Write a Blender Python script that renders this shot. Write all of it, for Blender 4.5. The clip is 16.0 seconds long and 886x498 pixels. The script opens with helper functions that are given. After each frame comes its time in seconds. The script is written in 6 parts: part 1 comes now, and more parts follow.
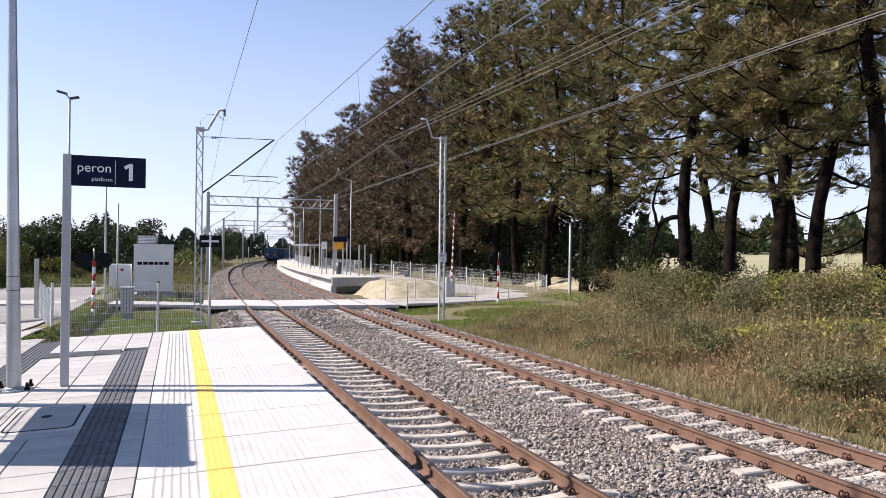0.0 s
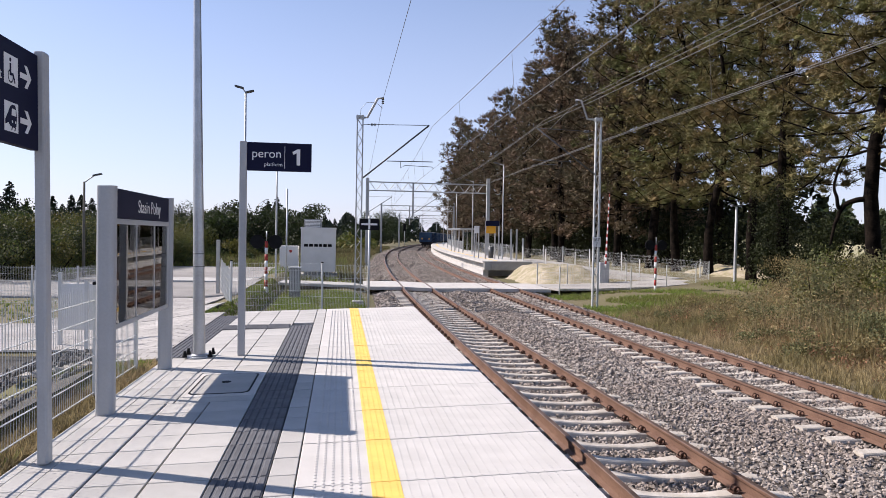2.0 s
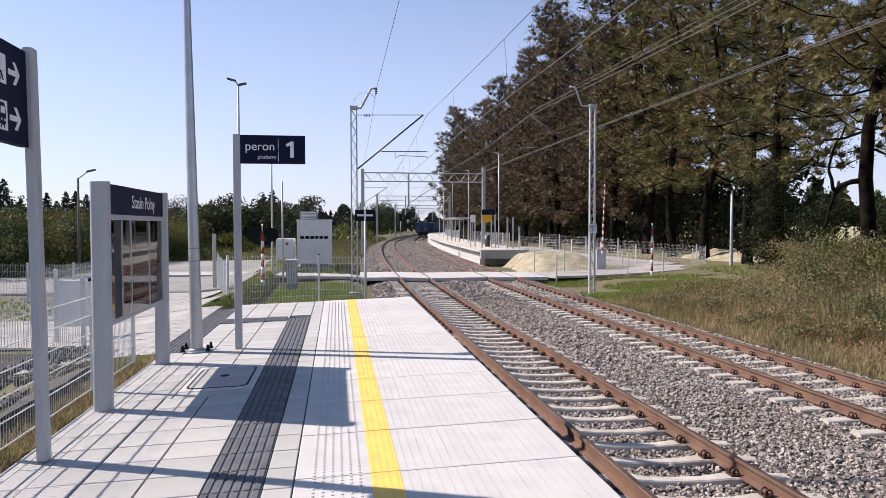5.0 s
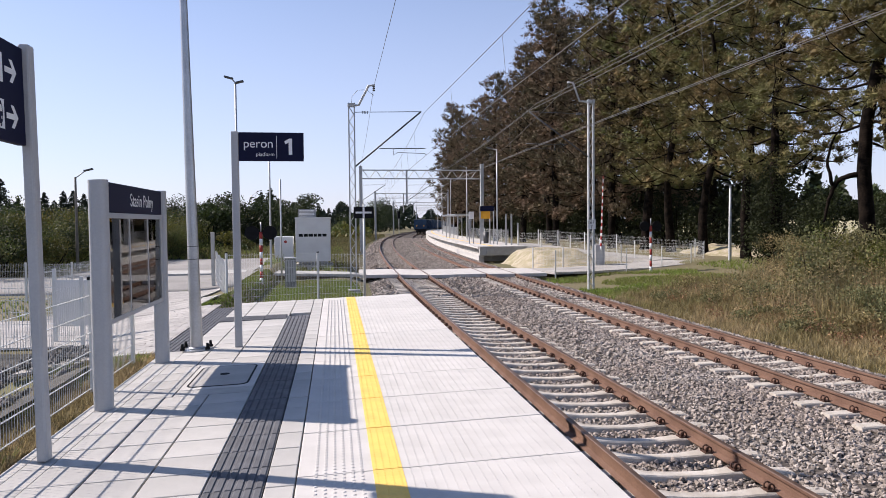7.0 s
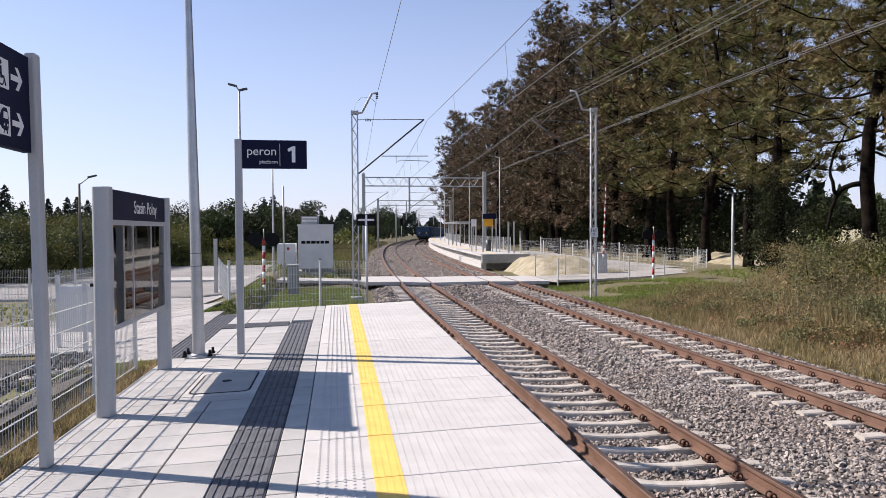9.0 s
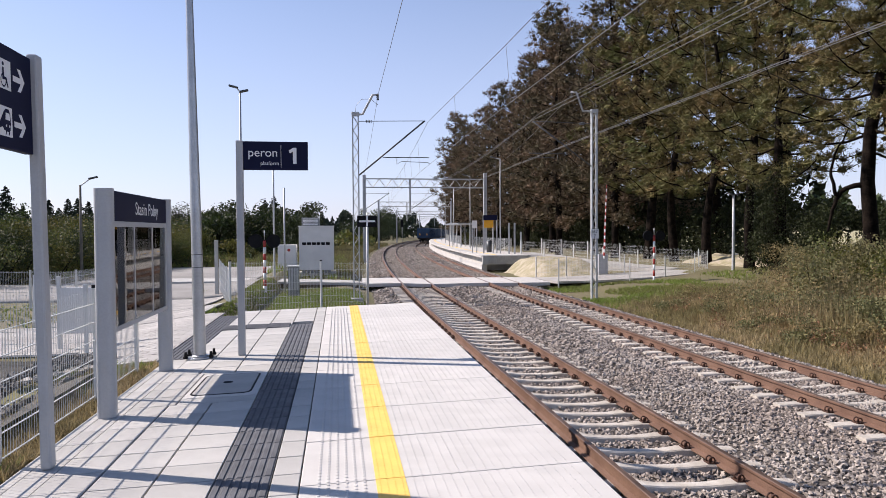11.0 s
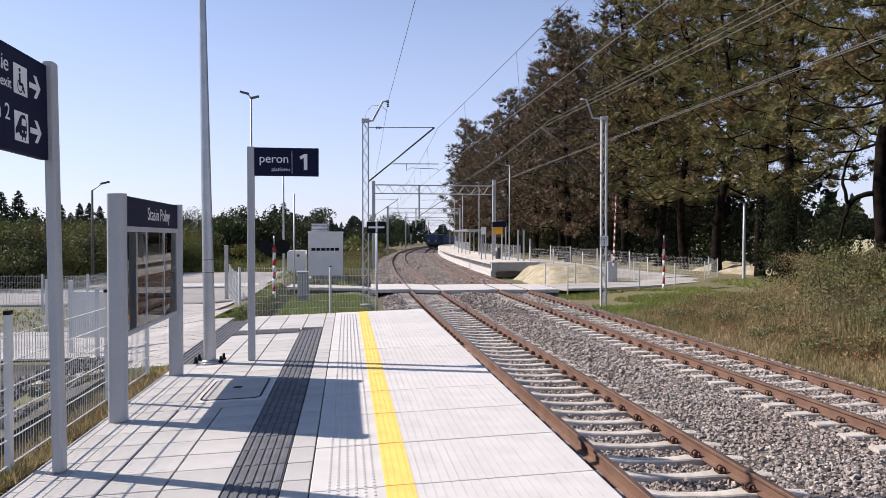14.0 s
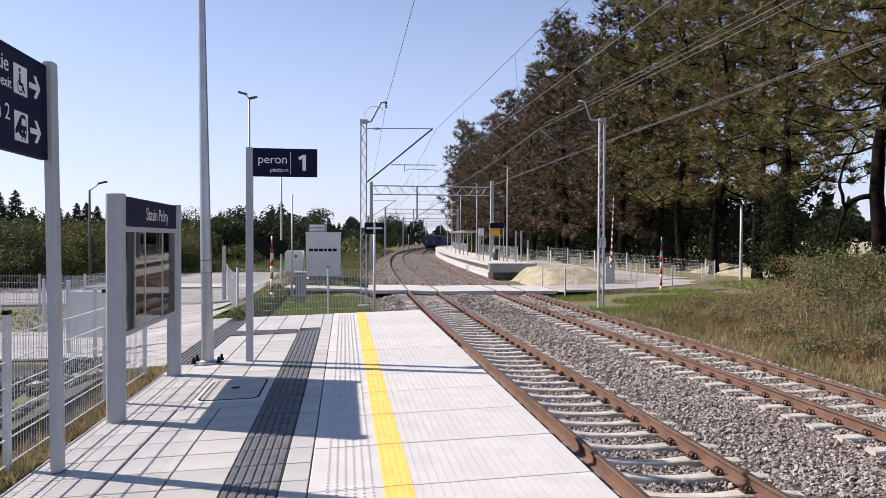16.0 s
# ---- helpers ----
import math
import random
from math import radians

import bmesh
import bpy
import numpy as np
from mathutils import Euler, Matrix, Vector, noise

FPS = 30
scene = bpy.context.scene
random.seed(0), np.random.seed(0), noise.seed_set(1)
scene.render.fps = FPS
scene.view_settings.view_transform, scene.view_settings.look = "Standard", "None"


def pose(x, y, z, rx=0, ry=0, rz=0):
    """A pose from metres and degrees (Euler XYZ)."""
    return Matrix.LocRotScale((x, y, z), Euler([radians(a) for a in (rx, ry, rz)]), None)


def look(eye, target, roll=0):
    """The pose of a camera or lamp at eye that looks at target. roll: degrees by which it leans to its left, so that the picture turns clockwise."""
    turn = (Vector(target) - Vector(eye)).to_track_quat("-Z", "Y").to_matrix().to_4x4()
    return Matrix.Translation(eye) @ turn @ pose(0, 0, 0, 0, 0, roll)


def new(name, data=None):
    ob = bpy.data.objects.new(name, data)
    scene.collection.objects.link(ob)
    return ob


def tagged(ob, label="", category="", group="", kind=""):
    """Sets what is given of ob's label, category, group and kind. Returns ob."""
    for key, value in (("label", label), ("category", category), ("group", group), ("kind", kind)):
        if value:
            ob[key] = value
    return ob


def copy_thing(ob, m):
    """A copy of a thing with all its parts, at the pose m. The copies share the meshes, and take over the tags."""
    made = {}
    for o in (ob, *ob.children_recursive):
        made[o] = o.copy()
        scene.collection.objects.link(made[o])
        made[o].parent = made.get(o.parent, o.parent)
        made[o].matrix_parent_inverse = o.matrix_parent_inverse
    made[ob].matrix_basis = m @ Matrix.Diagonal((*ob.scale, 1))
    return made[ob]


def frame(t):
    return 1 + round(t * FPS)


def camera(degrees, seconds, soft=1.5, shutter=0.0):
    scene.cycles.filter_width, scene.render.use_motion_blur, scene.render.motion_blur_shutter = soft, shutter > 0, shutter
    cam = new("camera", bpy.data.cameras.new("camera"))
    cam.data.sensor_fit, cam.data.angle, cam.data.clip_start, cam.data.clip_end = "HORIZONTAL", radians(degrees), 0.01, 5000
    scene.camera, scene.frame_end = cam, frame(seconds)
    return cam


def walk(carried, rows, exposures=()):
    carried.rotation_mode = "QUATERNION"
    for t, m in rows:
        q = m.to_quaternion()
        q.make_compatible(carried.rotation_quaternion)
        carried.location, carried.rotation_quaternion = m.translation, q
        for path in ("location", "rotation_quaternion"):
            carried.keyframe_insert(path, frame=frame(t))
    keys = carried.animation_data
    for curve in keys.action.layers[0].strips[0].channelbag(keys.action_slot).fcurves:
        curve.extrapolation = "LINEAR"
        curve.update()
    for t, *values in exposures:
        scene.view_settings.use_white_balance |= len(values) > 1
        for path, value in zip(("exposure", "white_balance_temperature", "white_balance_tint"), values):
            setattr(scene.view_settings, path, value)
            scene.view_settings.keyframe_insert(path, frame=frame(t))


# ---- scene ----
cam = camera(64.5, 16.0, soft=0.8)
PATH = [
    (0, (0.175, 0.043, 1.764), (0.88, 1.914, 1.776), 0.6),
    (0.5, (0.183, 0.055, 1.753), (0.706, 1.985, 1.772), 0.7),
    (1, (0.163, 0.091, 1.732), (0.562, 2.051, 1.728), 0.6),
    (1.5, (0.163, 0.121, 1.716), (0.477, 2.096, 1.694), 0.9),
    (2, (0.172, 0.112, 1.721), (0.462, 2.09, 1.684), 1.0),
    (2.5, (0.186, 0.096, 1.725), (0.478, 2.075, 1.705), 0.8),
    (3, (0.19, 0.1, 1.727), (0.482, 2.078, 1.708), 0.4),
    (3.5, (0.184, 0.109, 1.725), (0.478, 2.087, 1.707), 0.1),
    (4, (0.189, 0.111, 1.723), (0.487, 2.089, 1.684), 0.1),
    (6.5, (0.171, 0.145, 1.715), (0.472, 2.12, 1.64), -0.5),
    (7, (0.169, 0.15, 1.711), (0.473, 2.126, 1.636), -0.5),
    (7.5, (0.17, 0.153, 1.709), (0.472, 2.129, 1.633), -0.5),
    (8, (0.166, 0.142, 1.716), (0.465, 2.118, 1.647), -0.4),
    (8.5, (0.17, 0.133, 1.721), (0.471, 2.109, 1.659), -0.4),
    (9, (0.171, 0.13, 1.718), (0.468, 2.107, 1.664), -0.3),
    (11.5, (0.161, 0.13, 1.718), (0.456, 2.108, 1.669), -0.3),
    (12, (0.158, 0.13, 1.715), (0.447, 2.109, 1.668), -0.1),
    (12.5, (0.153, 0.124, 1.719), (0.433, 2.103, 1.673), 0.0),
    (13, (0.152, 0.117, 1.726), (0.418, 2.099, 1.692), -0.0),
    (13.5, (0.156, 0.115, 1.723), (0.428, 2.096, 1.687), -0.1),
    (14, (0.148, 0.125, 1.722), (0.419, 2.106, 1.69), 0.0),
    (14.5, (0.155, 0.132, 1.721), (0.435, 2.112, 1.678), 0.2),
    (15, (0.141, 0.132, 1.722), (0.427, 2.111, 1.684), 0.3),
    (15.5, (0.138, 0.12, 1.722), (0.413, 2.101, 1.691), 0.2),
    (16, (0.136, 0.113, 1.724), (0.414, 2.093, 1.695), 0.2),
]
EXPOSURES = [(0, 0.67, 6700, 18), (0.5, 0.63, 6700, 18), (1.5, 0.46, 6700, 18), (16, 0.44, 6700, 18)]
walk(cam, [(t, look(eye, target, roll)) for t, eye, target, roll in PATH], EXPOSURES)

# ---------------------------------------------------------------- light
SUN = Vector((-2.44, 1.17, 2.25)).normalized()
world = bpy.data.worlds.new("world")
scene.world = world
world.use_nodes = True
wn = world.node_tree.nodes
sky = wn.new("ShaderNodeTexSky")
sky.sky_type, sky.sun_disc = "NISHITA", False
sky.sun_elevation = math.asin(SUN.z)
sky.sun_rotation = math.atan2(SUN.x, SUN.y)
sky.air_density, sky.dust_density, sky.ozone_density = 1.0, 0.5, 5.0
wn["Background"].inputs["Strength"].default_value = 0.112
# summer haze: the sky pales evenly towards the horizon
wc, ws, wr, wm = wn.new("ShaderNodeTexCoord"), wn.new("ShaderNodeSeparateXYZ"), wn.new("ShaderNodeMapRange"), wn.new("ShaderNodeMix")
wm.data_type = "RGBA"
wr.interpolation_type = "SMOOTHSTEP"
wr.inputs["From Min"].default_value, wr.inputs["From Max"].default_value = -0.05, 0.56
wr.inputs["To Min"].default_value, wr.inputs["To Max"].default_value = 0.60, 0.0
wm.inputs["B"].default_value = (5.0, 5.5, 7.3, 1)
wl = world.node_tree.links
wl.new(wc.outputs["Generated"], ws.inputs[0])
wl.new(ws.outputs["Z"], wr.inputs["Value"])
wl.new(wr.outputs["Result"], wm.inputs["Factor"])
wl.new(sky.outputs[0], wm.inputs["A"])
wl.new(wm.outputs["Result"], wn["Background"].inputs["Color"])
sun = new("sun", bpy.data.lights.new("sun", "SUN"))
sun.data.energy, sun.data.angle, sun.data.color = 5.0, radians(0.55), (1.0, 0.95, 0.87)
sun.matrix_world = look(SUN * 60, (0, 0, 0))


# ---------------------------------------------------------------- materials
def mat(name, base, rough=0.7, metal=0.0, vary=0.15, scale=6.0, fine=60.0, bump=0.0, tint=None, spread=0.0, spec=0.4, island=0.0, soft_light=0.0):
    """A surface with two scales of variation, an optional second colour in patches, and relief."""
    m = bpy.data.materials.new(name)
    m.use_nodes = True
    nt = m.node_tree
    b = nt.nodes["Principled BSDF"]
    co = nt.nodes.new("ShaderNodeTexCoord")
    big, small = nt.nodes.new("ShaderNodeTexNoise"), nt.nodes.new("ShaderNodeTexNoise")
    big.inputs["Scale"].default_value, small.inputs["Scale"].default_value = scale, fine
    big.inputs["Detail"].default_value, small.inputs["Detail"].default_value = 4, 3
    for n in (big, small):
        nt.links.new(co.outputs["Object"], n.inputs["Vector"])
    ramp = nt.nodes.new("ShaderNodeMapRange")
    ramp.inputs["From Min"].default_value, ramp.inputs["From Max"].default_value = 0.38, 0.62
    nt.links.new(big.outputs["Fac"], ramp.inputs["Value"])
    mix = nt.nodes.new("ShaderNodeMix")
    mix.data_type = "RGBA"
    other = tint or tuple(c * (1 - 2 * vary) for c in base)
    mix.inputs["A"].default_value, mix.inputs["B"].default_value = (*base, 1), (*other, 1)
    nt.links.new(ramp.outputs["Result"], mix.inputs["Factor"])
    hsv = nt.nodes.new("ShaderNodeHueSaturation")
    nt.links.new(mix.outputs["Result"], hsv.inputs["Color"])
    val = nt.nodes.new("ShaderNodeMapRange")
    val.inputs["To Min"].default_value, val.inputs["To Max"].default_value = 1 - vary, 1 + vary
    val.inputs["From Min"].default_value, val.inputs["From Max"].default_value = 0.3, 0.7
    nt.links.new(small.outputs["Fac"], val.inputs["Value"])
    last = val.outputs["Result"]
    for amount, kind in ((spread, "ShaderNodeObjectInfo"), (island, "ShaderNodeNewGeometry")):
        if amount:
            src = nt.nodes.new(kind)
            r = nt.nodes.new("ShaderNodeMapRange")
            r.inputs["To Min"].default_value, r.inputs["To Max"].default_value = 1 - amount, 1 + amount
            nt.links.new(src.outputs["Random" if kind.endswith("Info") else "Random Per Island"], r.inputs["Value"])
            mul = nt.nodes.new("ShaderNodeMath")
            mul.operation = "MULTIPLY"
            nt.links.new(last, mul.inputs[0])
            nt.links.new(r.outputs["Result"], mul.inputs[1])
            last = mul.outputs[0]
    nt.links.new(last, hsv.inputs["Value"])
    nt.links.new(hsv.outputs["Color"], b.inputs["Base Color"])
    b.inputs["Roughness"].default_value, b.inputs["Metallic"].default_value = rough, metal
    b.inputs["Specular IOR Level"].default_value = spec
    if bump:
        bp = nt.nodes.new("ShaderNodeBump")
        bp.inputs["Strength"].default_value, bp.inputs["Distance"].default_value = bump, 0.02
        nt.links.new(small.outputs["Fac"], bp.inputs["Height"])
        nt.links.new(bp.outputs["Normal"], b.inputs["Normal"])
    if soft_light:
        tr = nt.nodes.new("ShaderNodeBsdfTranslucent")
        add = nt.nodes.new("ShaderNodeMixShader")
        add.inputs[0].default_value = soft_light
        nt.links.new(hsv.outputs["Color"], tr.inputs["Color"])
        nt.links.new(b.outputs[0], add.inputs[1])
        nt.links.new(tr.outputs[0], add.inputs[2])
        nt.links.new(add.outputs[0], nt.nodes["Material Output"].inputs["Surface"])
    return m


M_SLAB = mat("slab_concrete", (0.56, 0.54, 0.51), 0.85, vary=0.05, scale=3, fine=220, bump=0.15, spread=0.04)
M_PAVER = mat("paver_concrete", (0.47, 0.457, 0.43), 0.85, vary=0.07, scale=2.5, fine=180, bump=0.2, spread=0.08)
M_BRICKPAVE = mat("paving_brick", (0.42, 0.40, 0.375), 0.88, vary=0.09, scale=0.8, fine=120, bump=0.2, island=0.1)
M_KERB = mat("kerb_concrete", (0.50, 0.49, 0.46), 0.88, vary=0.1, scale=3, fine=140, bump=0.2)
M_TACT = mat("tactile_dark", (0.115, 0.118, 0.128), 0.8, vary=0.15, scale=4, fine=160, bump=0.2, spread=0.08)
M_YELLOW = mat("yellow_paint", (0.87, 0.565, 0.135), 0.7, vary=0.06, scale=5, fine=200, bump=0.12)
M_JOINT = mat("joint_sand", (0.22, 0.21, 0.195), 0.95, vary=0.2, scale=8, fine=150, bump=0.2)
M_CONC = mat("cast_concrete", (0.43, 0.42, 0.40), 0.85, vary=0.12, scale=1.2, fine=70, bump=0.2)
M_SLEEPER = mat("sleeper_concrete", (0.56, 0.52, 0.465), 0.88, vary=0.14, scale=3, fine=90, bump=0.3, spread=0.1, tint=(0.43, 0.385, 0.325))
M_RAIL = mat("rusty_rail", (0.125, 0.068, 0.046), 0.75, vary=0.2, scale=2, fine=60, bump=0.2, tint=(0.175, 0.10, 0.068))
M_RAILTOP = mat("rail_head", (0.20, 0.13, 0.095), 0.45, 0.5, vary=0.2, scale=3, fine=80, tint=(0.12, 0.08, 0.06))
M_CLIP = mat("rusty_clip", (0.08, 0.038, 0.025), 0.75, 0.1, vary=0.2)
M_STONE = mat("ballast_stone", (0.34, 0.302, 0.268), 0.92, vary=0.18, scale=0.5, fine=40, bump=0.3, island=0.42, tint=(0.29, 0.245, 0.212), spec=0.2)
# bed darker than the stones: the shade in their gaps is painted here
M_SHADEBED = mat("ballast_bed", (0.12, 0.105, 0.095), 0.95, vary=0.4, scale=9, fine=22, bump=1.0, tint=(0.075, 0.066, 0.06), spec=0.1)
M_GALV = mat("galvanised_steel", (0.46, 0.47, 0.49), 0.38, 0.75, vary=0.08, scale=3, fine=40)
M_GREYPAINT = mat("light_grey_paint", (0.42, 0.425, 0.435), 0.42, 0.0, vary=0.04, scale=2, fine=60)
M_WHITEFENCE = mat("fence_steel", (0.62, 0.63, 0.62), 0.5, 0.15, vary=0.05, scale=3, fine=50)
M_NAVY = mat("navy_panel", (0.008, 0.010, 0.036), 0.55, vary=0.05, scale=2, fine=60, spec=0.12)
M_WHITE = mat("white_vinyl", (0.80, 0.80, 0.80), 0.55, vary=0.02)
M_BLACK = mat("black_plastic", (0.010, 0.010, 0.012), 0.7, vary=0.15, spec=0.15)
M_RED = mat("red_paint", (0.42, 0.045, 0.035), 0.5, vary=0.1)
M_ORANGE = mat("orange_panel", (0.85, 0.42, 0.03), 0.5, vary=0.05)
M_MAST = mat("mast_steel", (0.50, 0.51, 0.51), 0.5, 0.3, vary=0.08, scale=4, fine=50)
M_OLDPOLE = mat("weathered_pole", (0.17, 0.155, 0.13), 0.85, vary=0.15, scale=2, fine=30, bump=0.2)
M_DARKSTEEL = mat("dark_steel", (0.10, 0.105, 0.11), 0.5, 0.5, vary=0.1)
M_WIRE = mat("copper_wire", (0.20, 0.19, 0.18), 0.5, 0.6, vary=0.1)
M_CABIN = mat("cabin_panel", (0.68, 0.68, 0.67), 0.55, vary=0.04, scale=1.5, fine=40)
M_CABDARK = mat("cabin_louvre", (0.22, 0.23, 0.23), 0.55, vary=0.1)
M_ASPHALT = mat("asphalt", (0.32, 0.305, 0.285), 0.9, vary=0.12, scale=0.3, fine=60, bump=0.3)
M_WAGON = mat("wagon_blue", (0.013, 0.036, 0.085), 0.55, vary=0.15, scale=0.8, fine=20, tint=(0.022, 0.068, 0.14))
M_WAGONDARK = mat("wagon_frame", (0.02, 0.02, 0.022), 0.75, vary=0.2)
M_WAGONTOP = mat("wagon_rim", (0.33, 0.35, 0.36), 0.6, vary=0.2)
M_SAND = mat("bare_soil", (0.40, 0.345, 0.26), 0.95, vary=0.2, scale=1.8, fine=14, bump=1.0, tint=(0.27, 0.24, 0.14))
# brown bark set darker than its own tone: crown shade is in the colour
M_SHADEBARK = mat("shaded_bark", (0.016, 0.0115, 0.0085), 0.95, vary=0.4, scale=3, fine=14, bump=1.0, spread=0.15, spec=0.08)
M_NEEDLE = mat("pine_needles", (0.128, 0.138, 0.050), 0.7, vary=0.28, scale=0.35, fine=3, island=0.4, tint=(0.172, 0.124, 0.056), soft_light=0.1, spec=0.2)
M_NEEDLEBROWN = mat("browning_needles", (0.155, 0.104, 0.068), 0.75, vary=0.25, scale=0.3, fine=3, island=0.4, tint=(0.092, 0.084, 0.048), soft_light=0.1, spec=0.2)
M_LEAF = mat("broad_leaves", (0.034, 0.052, 0.014), 0.6, vary=0.2, scale=0.4, fine=4, island=0.4, spread=0.2, soft_light=0.3)
M_LEAFYEL = mat("yellowing_leaves", (0.115, 0.102, 0.02), 0.65, vary=0.2, scale=0.35, fine=4, island=0.4, spread=0.2, tint=(0.06, 0.085, 0.02), soft_light=0.3)
# darker copy of the broad leaves, with the pines' shade put into the colour
M_SHADELEAF = mat("shaded_leaves", (0.027, 0.034, 0.011), 0.7, vary=0.2, scale=0.4, fine=4, island=0.4, spread=0.2, soft_light=0.12, spec=0.2)
M_SPRUCE = mat("spruce_needles", (0.018, 0.032, 0.017), 0.8, vary=0.2, island=0.3, spread=0.2, soft_light=0.1)
M_WEED = mat("weed_leaves", (0.19, 0.17, 0.07), 0.75, vary=0.25, scale=0.6, fine=4, island=0.5, tint=(0.28, 0.205, 0.10), soft_light=0.3)
M_DRY = mat("dry_grass", (0.41, 0.312, 0.178), 0.8, vary=0.25, scale=0.35, fine=3, island=0.5, tint=(0.27, 0.225, 0.105), soft_light=0.3)
M_DOCK = mat("dry_dock", (0.27, 0.135, 0.075), 0.8, vary=0.25, scale=0.5, fine=4, island=0.5, tint=(0.27, 0.18, 0.09), soft_light=0.2)
M_GREYLEAF = mat("grey_green_weeds", (0.135, 0.142, 0.060), 0.75, vary=0.25, scale=0.5, fine=4, island=0.45, tint=(0.20, 0.165, 0.075), soft_light=0.3)
M_YGREEN = mat("vine_leaves", (0.33, 0.30, 0.06), 0.7, vary=0.25, scale=0.6, fine=4, island=0.45, tint=(0.15, 0.165, 0.045), soft_light=0.3)
M_RIPRAP = mat("dark_rubble", (0.17, 0.16, 0.15), 0.93, vary=0.2, scale=0.6, fine=30, bump=0.3, island=0.5, tint=(0.11, 0.105, 0.10), spec=0.15)
M_LAWN = mat("lawn_blades", (0.19, 0.26, 0.05), 0.75, vary=0.2, scale=0.4, fine=4, island=0.35, tint=(0.20, 0.21, 0.06), soft_light=0.3)
M_GROUND = mat("meadow_ground", (0.17, 0.14, 0.078), 0.95, vary=0.2, scale=0.25, fine=8, bump=0.5, tint=(0.125, 0.118, 0.052))
M_FIELD = mat("stubble_field", (0.36, 0.32, 0.19), 0.95, vary=0.1, scale=0.02, fine=1.0, tint=(0.29, 0.28, 0.15))
# dark ground whose colour also takes in the shadows of the fence wires
M_SHADESOIL = mat("dark_shaded_soil", (0.055, 0.050, 0.045), 0.95, vary=0.3, scale=1.2, fine=14, bump=1.0, tint=(0.095, 0.086, 0.068))
M_PAPER = mat("faded_paper", (0.42, 0.43, 0.40), 0.7, vary=0.08, scale=9, fine=40)
M_BOARDBACK = mat("cabinet_back", (0.58, 0.585, 0.56), 0.5, vary=0.2, scale=3, fine=20)


def glass(name):
    m = bpy.data.materials.new(name)
    m.use_nodes = True
    nt = m.node_tree
    nt.nodes.remove(nt.nodes["Principled BSDF"])
    t, g, mix = nt.nodes.new("ShaderNodeBsdfTransparent"), nt.nodes.new("ShaderNodeBsdfGlossy"), nt.nodes.new("ShaderNodeMixShader")
    f = nt.nodes.new("ShaderNodeFresnel")
    f.inputs["IOR"].default_value = 1.55
    g.inputs["Roughness"].default_value = 0.015
    nt.links.new(f.outputs[0], mix.inputs[0])
    nt.links.new(t.outputs[0], mix.inputs[1])
    nt.links.new(g.outputs[0], mix.inputs[2])
    nt.links.new(mix.outputs[0], nt.nodes["Material Output"].inputs["Surface"])
    return m


M_GLASS = glass("pane_glass")


# ---------------------------------------------------------------- mesh helpers
rng = np.random.default_rng(7)


def box(bm, x0, x1, y0, y1, z0, z1, bevel=0.0):
    vs = [bm.verts.new((x, y, z)) for x in (x0, x1) for y in (y0, y1) for z in (z0, z1)]
    fs = [bm.faces.new([vs[i] for i in q]) for q in ((0, 1, 3, 2), (4, 6, 7, 5), (0, 4, 5, 1), (2, 3, 7, 6), (0, 2, 6, 4), (1, 5, 7, 3))]
    if bevel:
        bmesh.ops.bevel(bm, geom=list({e for f in fs for e in f.edges}), offset=bevel, segments=2, profile=0.5, affect="EDGES")
    return bm


def rod(bm, p0, p1, r0, r1=None, seg=8, caps=True):
    p0, p1 = Vector(p0), Vector(p1)
    r1 = r0 if r1 is None else r1
    q = (p1 - p0).to_track_quat("Z", "Y")
    rings = []
    for p, r in ((p0, r0), (p1, r1)):
        rings.append([bm.verts.new(p + q @ Vector((r * math.cos(2 * math.pi * k / seg), r * math.sin(2 * math.pi * k / seg), 0))) for k in range(seg)])
    for k in range(seg):
        f = bm.faces.new((rings[0][k], rings[0][(k + 1) % seg], rings[1][(k + 1) % seg], rings[1][k]))
        f.smooth = seg > 5
    if caps:
        bm.faces.new(rings[0][::-1]), bm.faces.new(rings[1])
    return bm


def tube(bm, pts, radii, seg=8):
    rings = []
    whole = Vector(pts[-1]) - Vector(pts[0])
    ref = Vector((0, 1, 0)) if abs(whole.y) < 0.7 * whole.length else Vector((0.6, 0, 0.8))
    for i, p in enumerate(pts):
        a, b = Vector(pts[max(i - 1, 0)]), Vector(pts[min(i + 1, len(pts) - 1)])
        d = (b - a).normalized()
        u = d.cross(ref).normalized()
        w = d.cross(u)
        rings.append([bm.verts.new(Vector(p) + (u * math.cos(2 * math.pi * k / seg) + w * math.sin(2 * math.pi * k / seg)) * radii[i]) for k in range(seg)])
    for r, s in zip(rings, rings[1:]):
        for k in range(seg):
            bm.faces.new((r[k], r[(k + 1) % seg], s[(k + 1) % seg], s[k])).smooth = True
    bm.faces.new(rings[-1])
    return bm


def mesh_of(name, bm, material):
    me = bpy.data.meshes.new(name)
    bmesh.ops.recalc_face_normals(bm, faces=bm.faces[:])
    bm.to_mesh(me)
    bm.free()
    me.materials.append(material)
    return me


def part(name, bm, material, parent=None, label=""):
    ob = new(name, bm if isinstance(bm, bpy.types.Mesh) else mesh_of(name, bm, material))
    ob.parent = parent
    return tagged(ob, label)


def thing(name, label, category, at=(0, 0, 0), group="", kind=""):
    ob = new(name)
    ob.location = at
    return tagged(ob, label, category, group, kind)


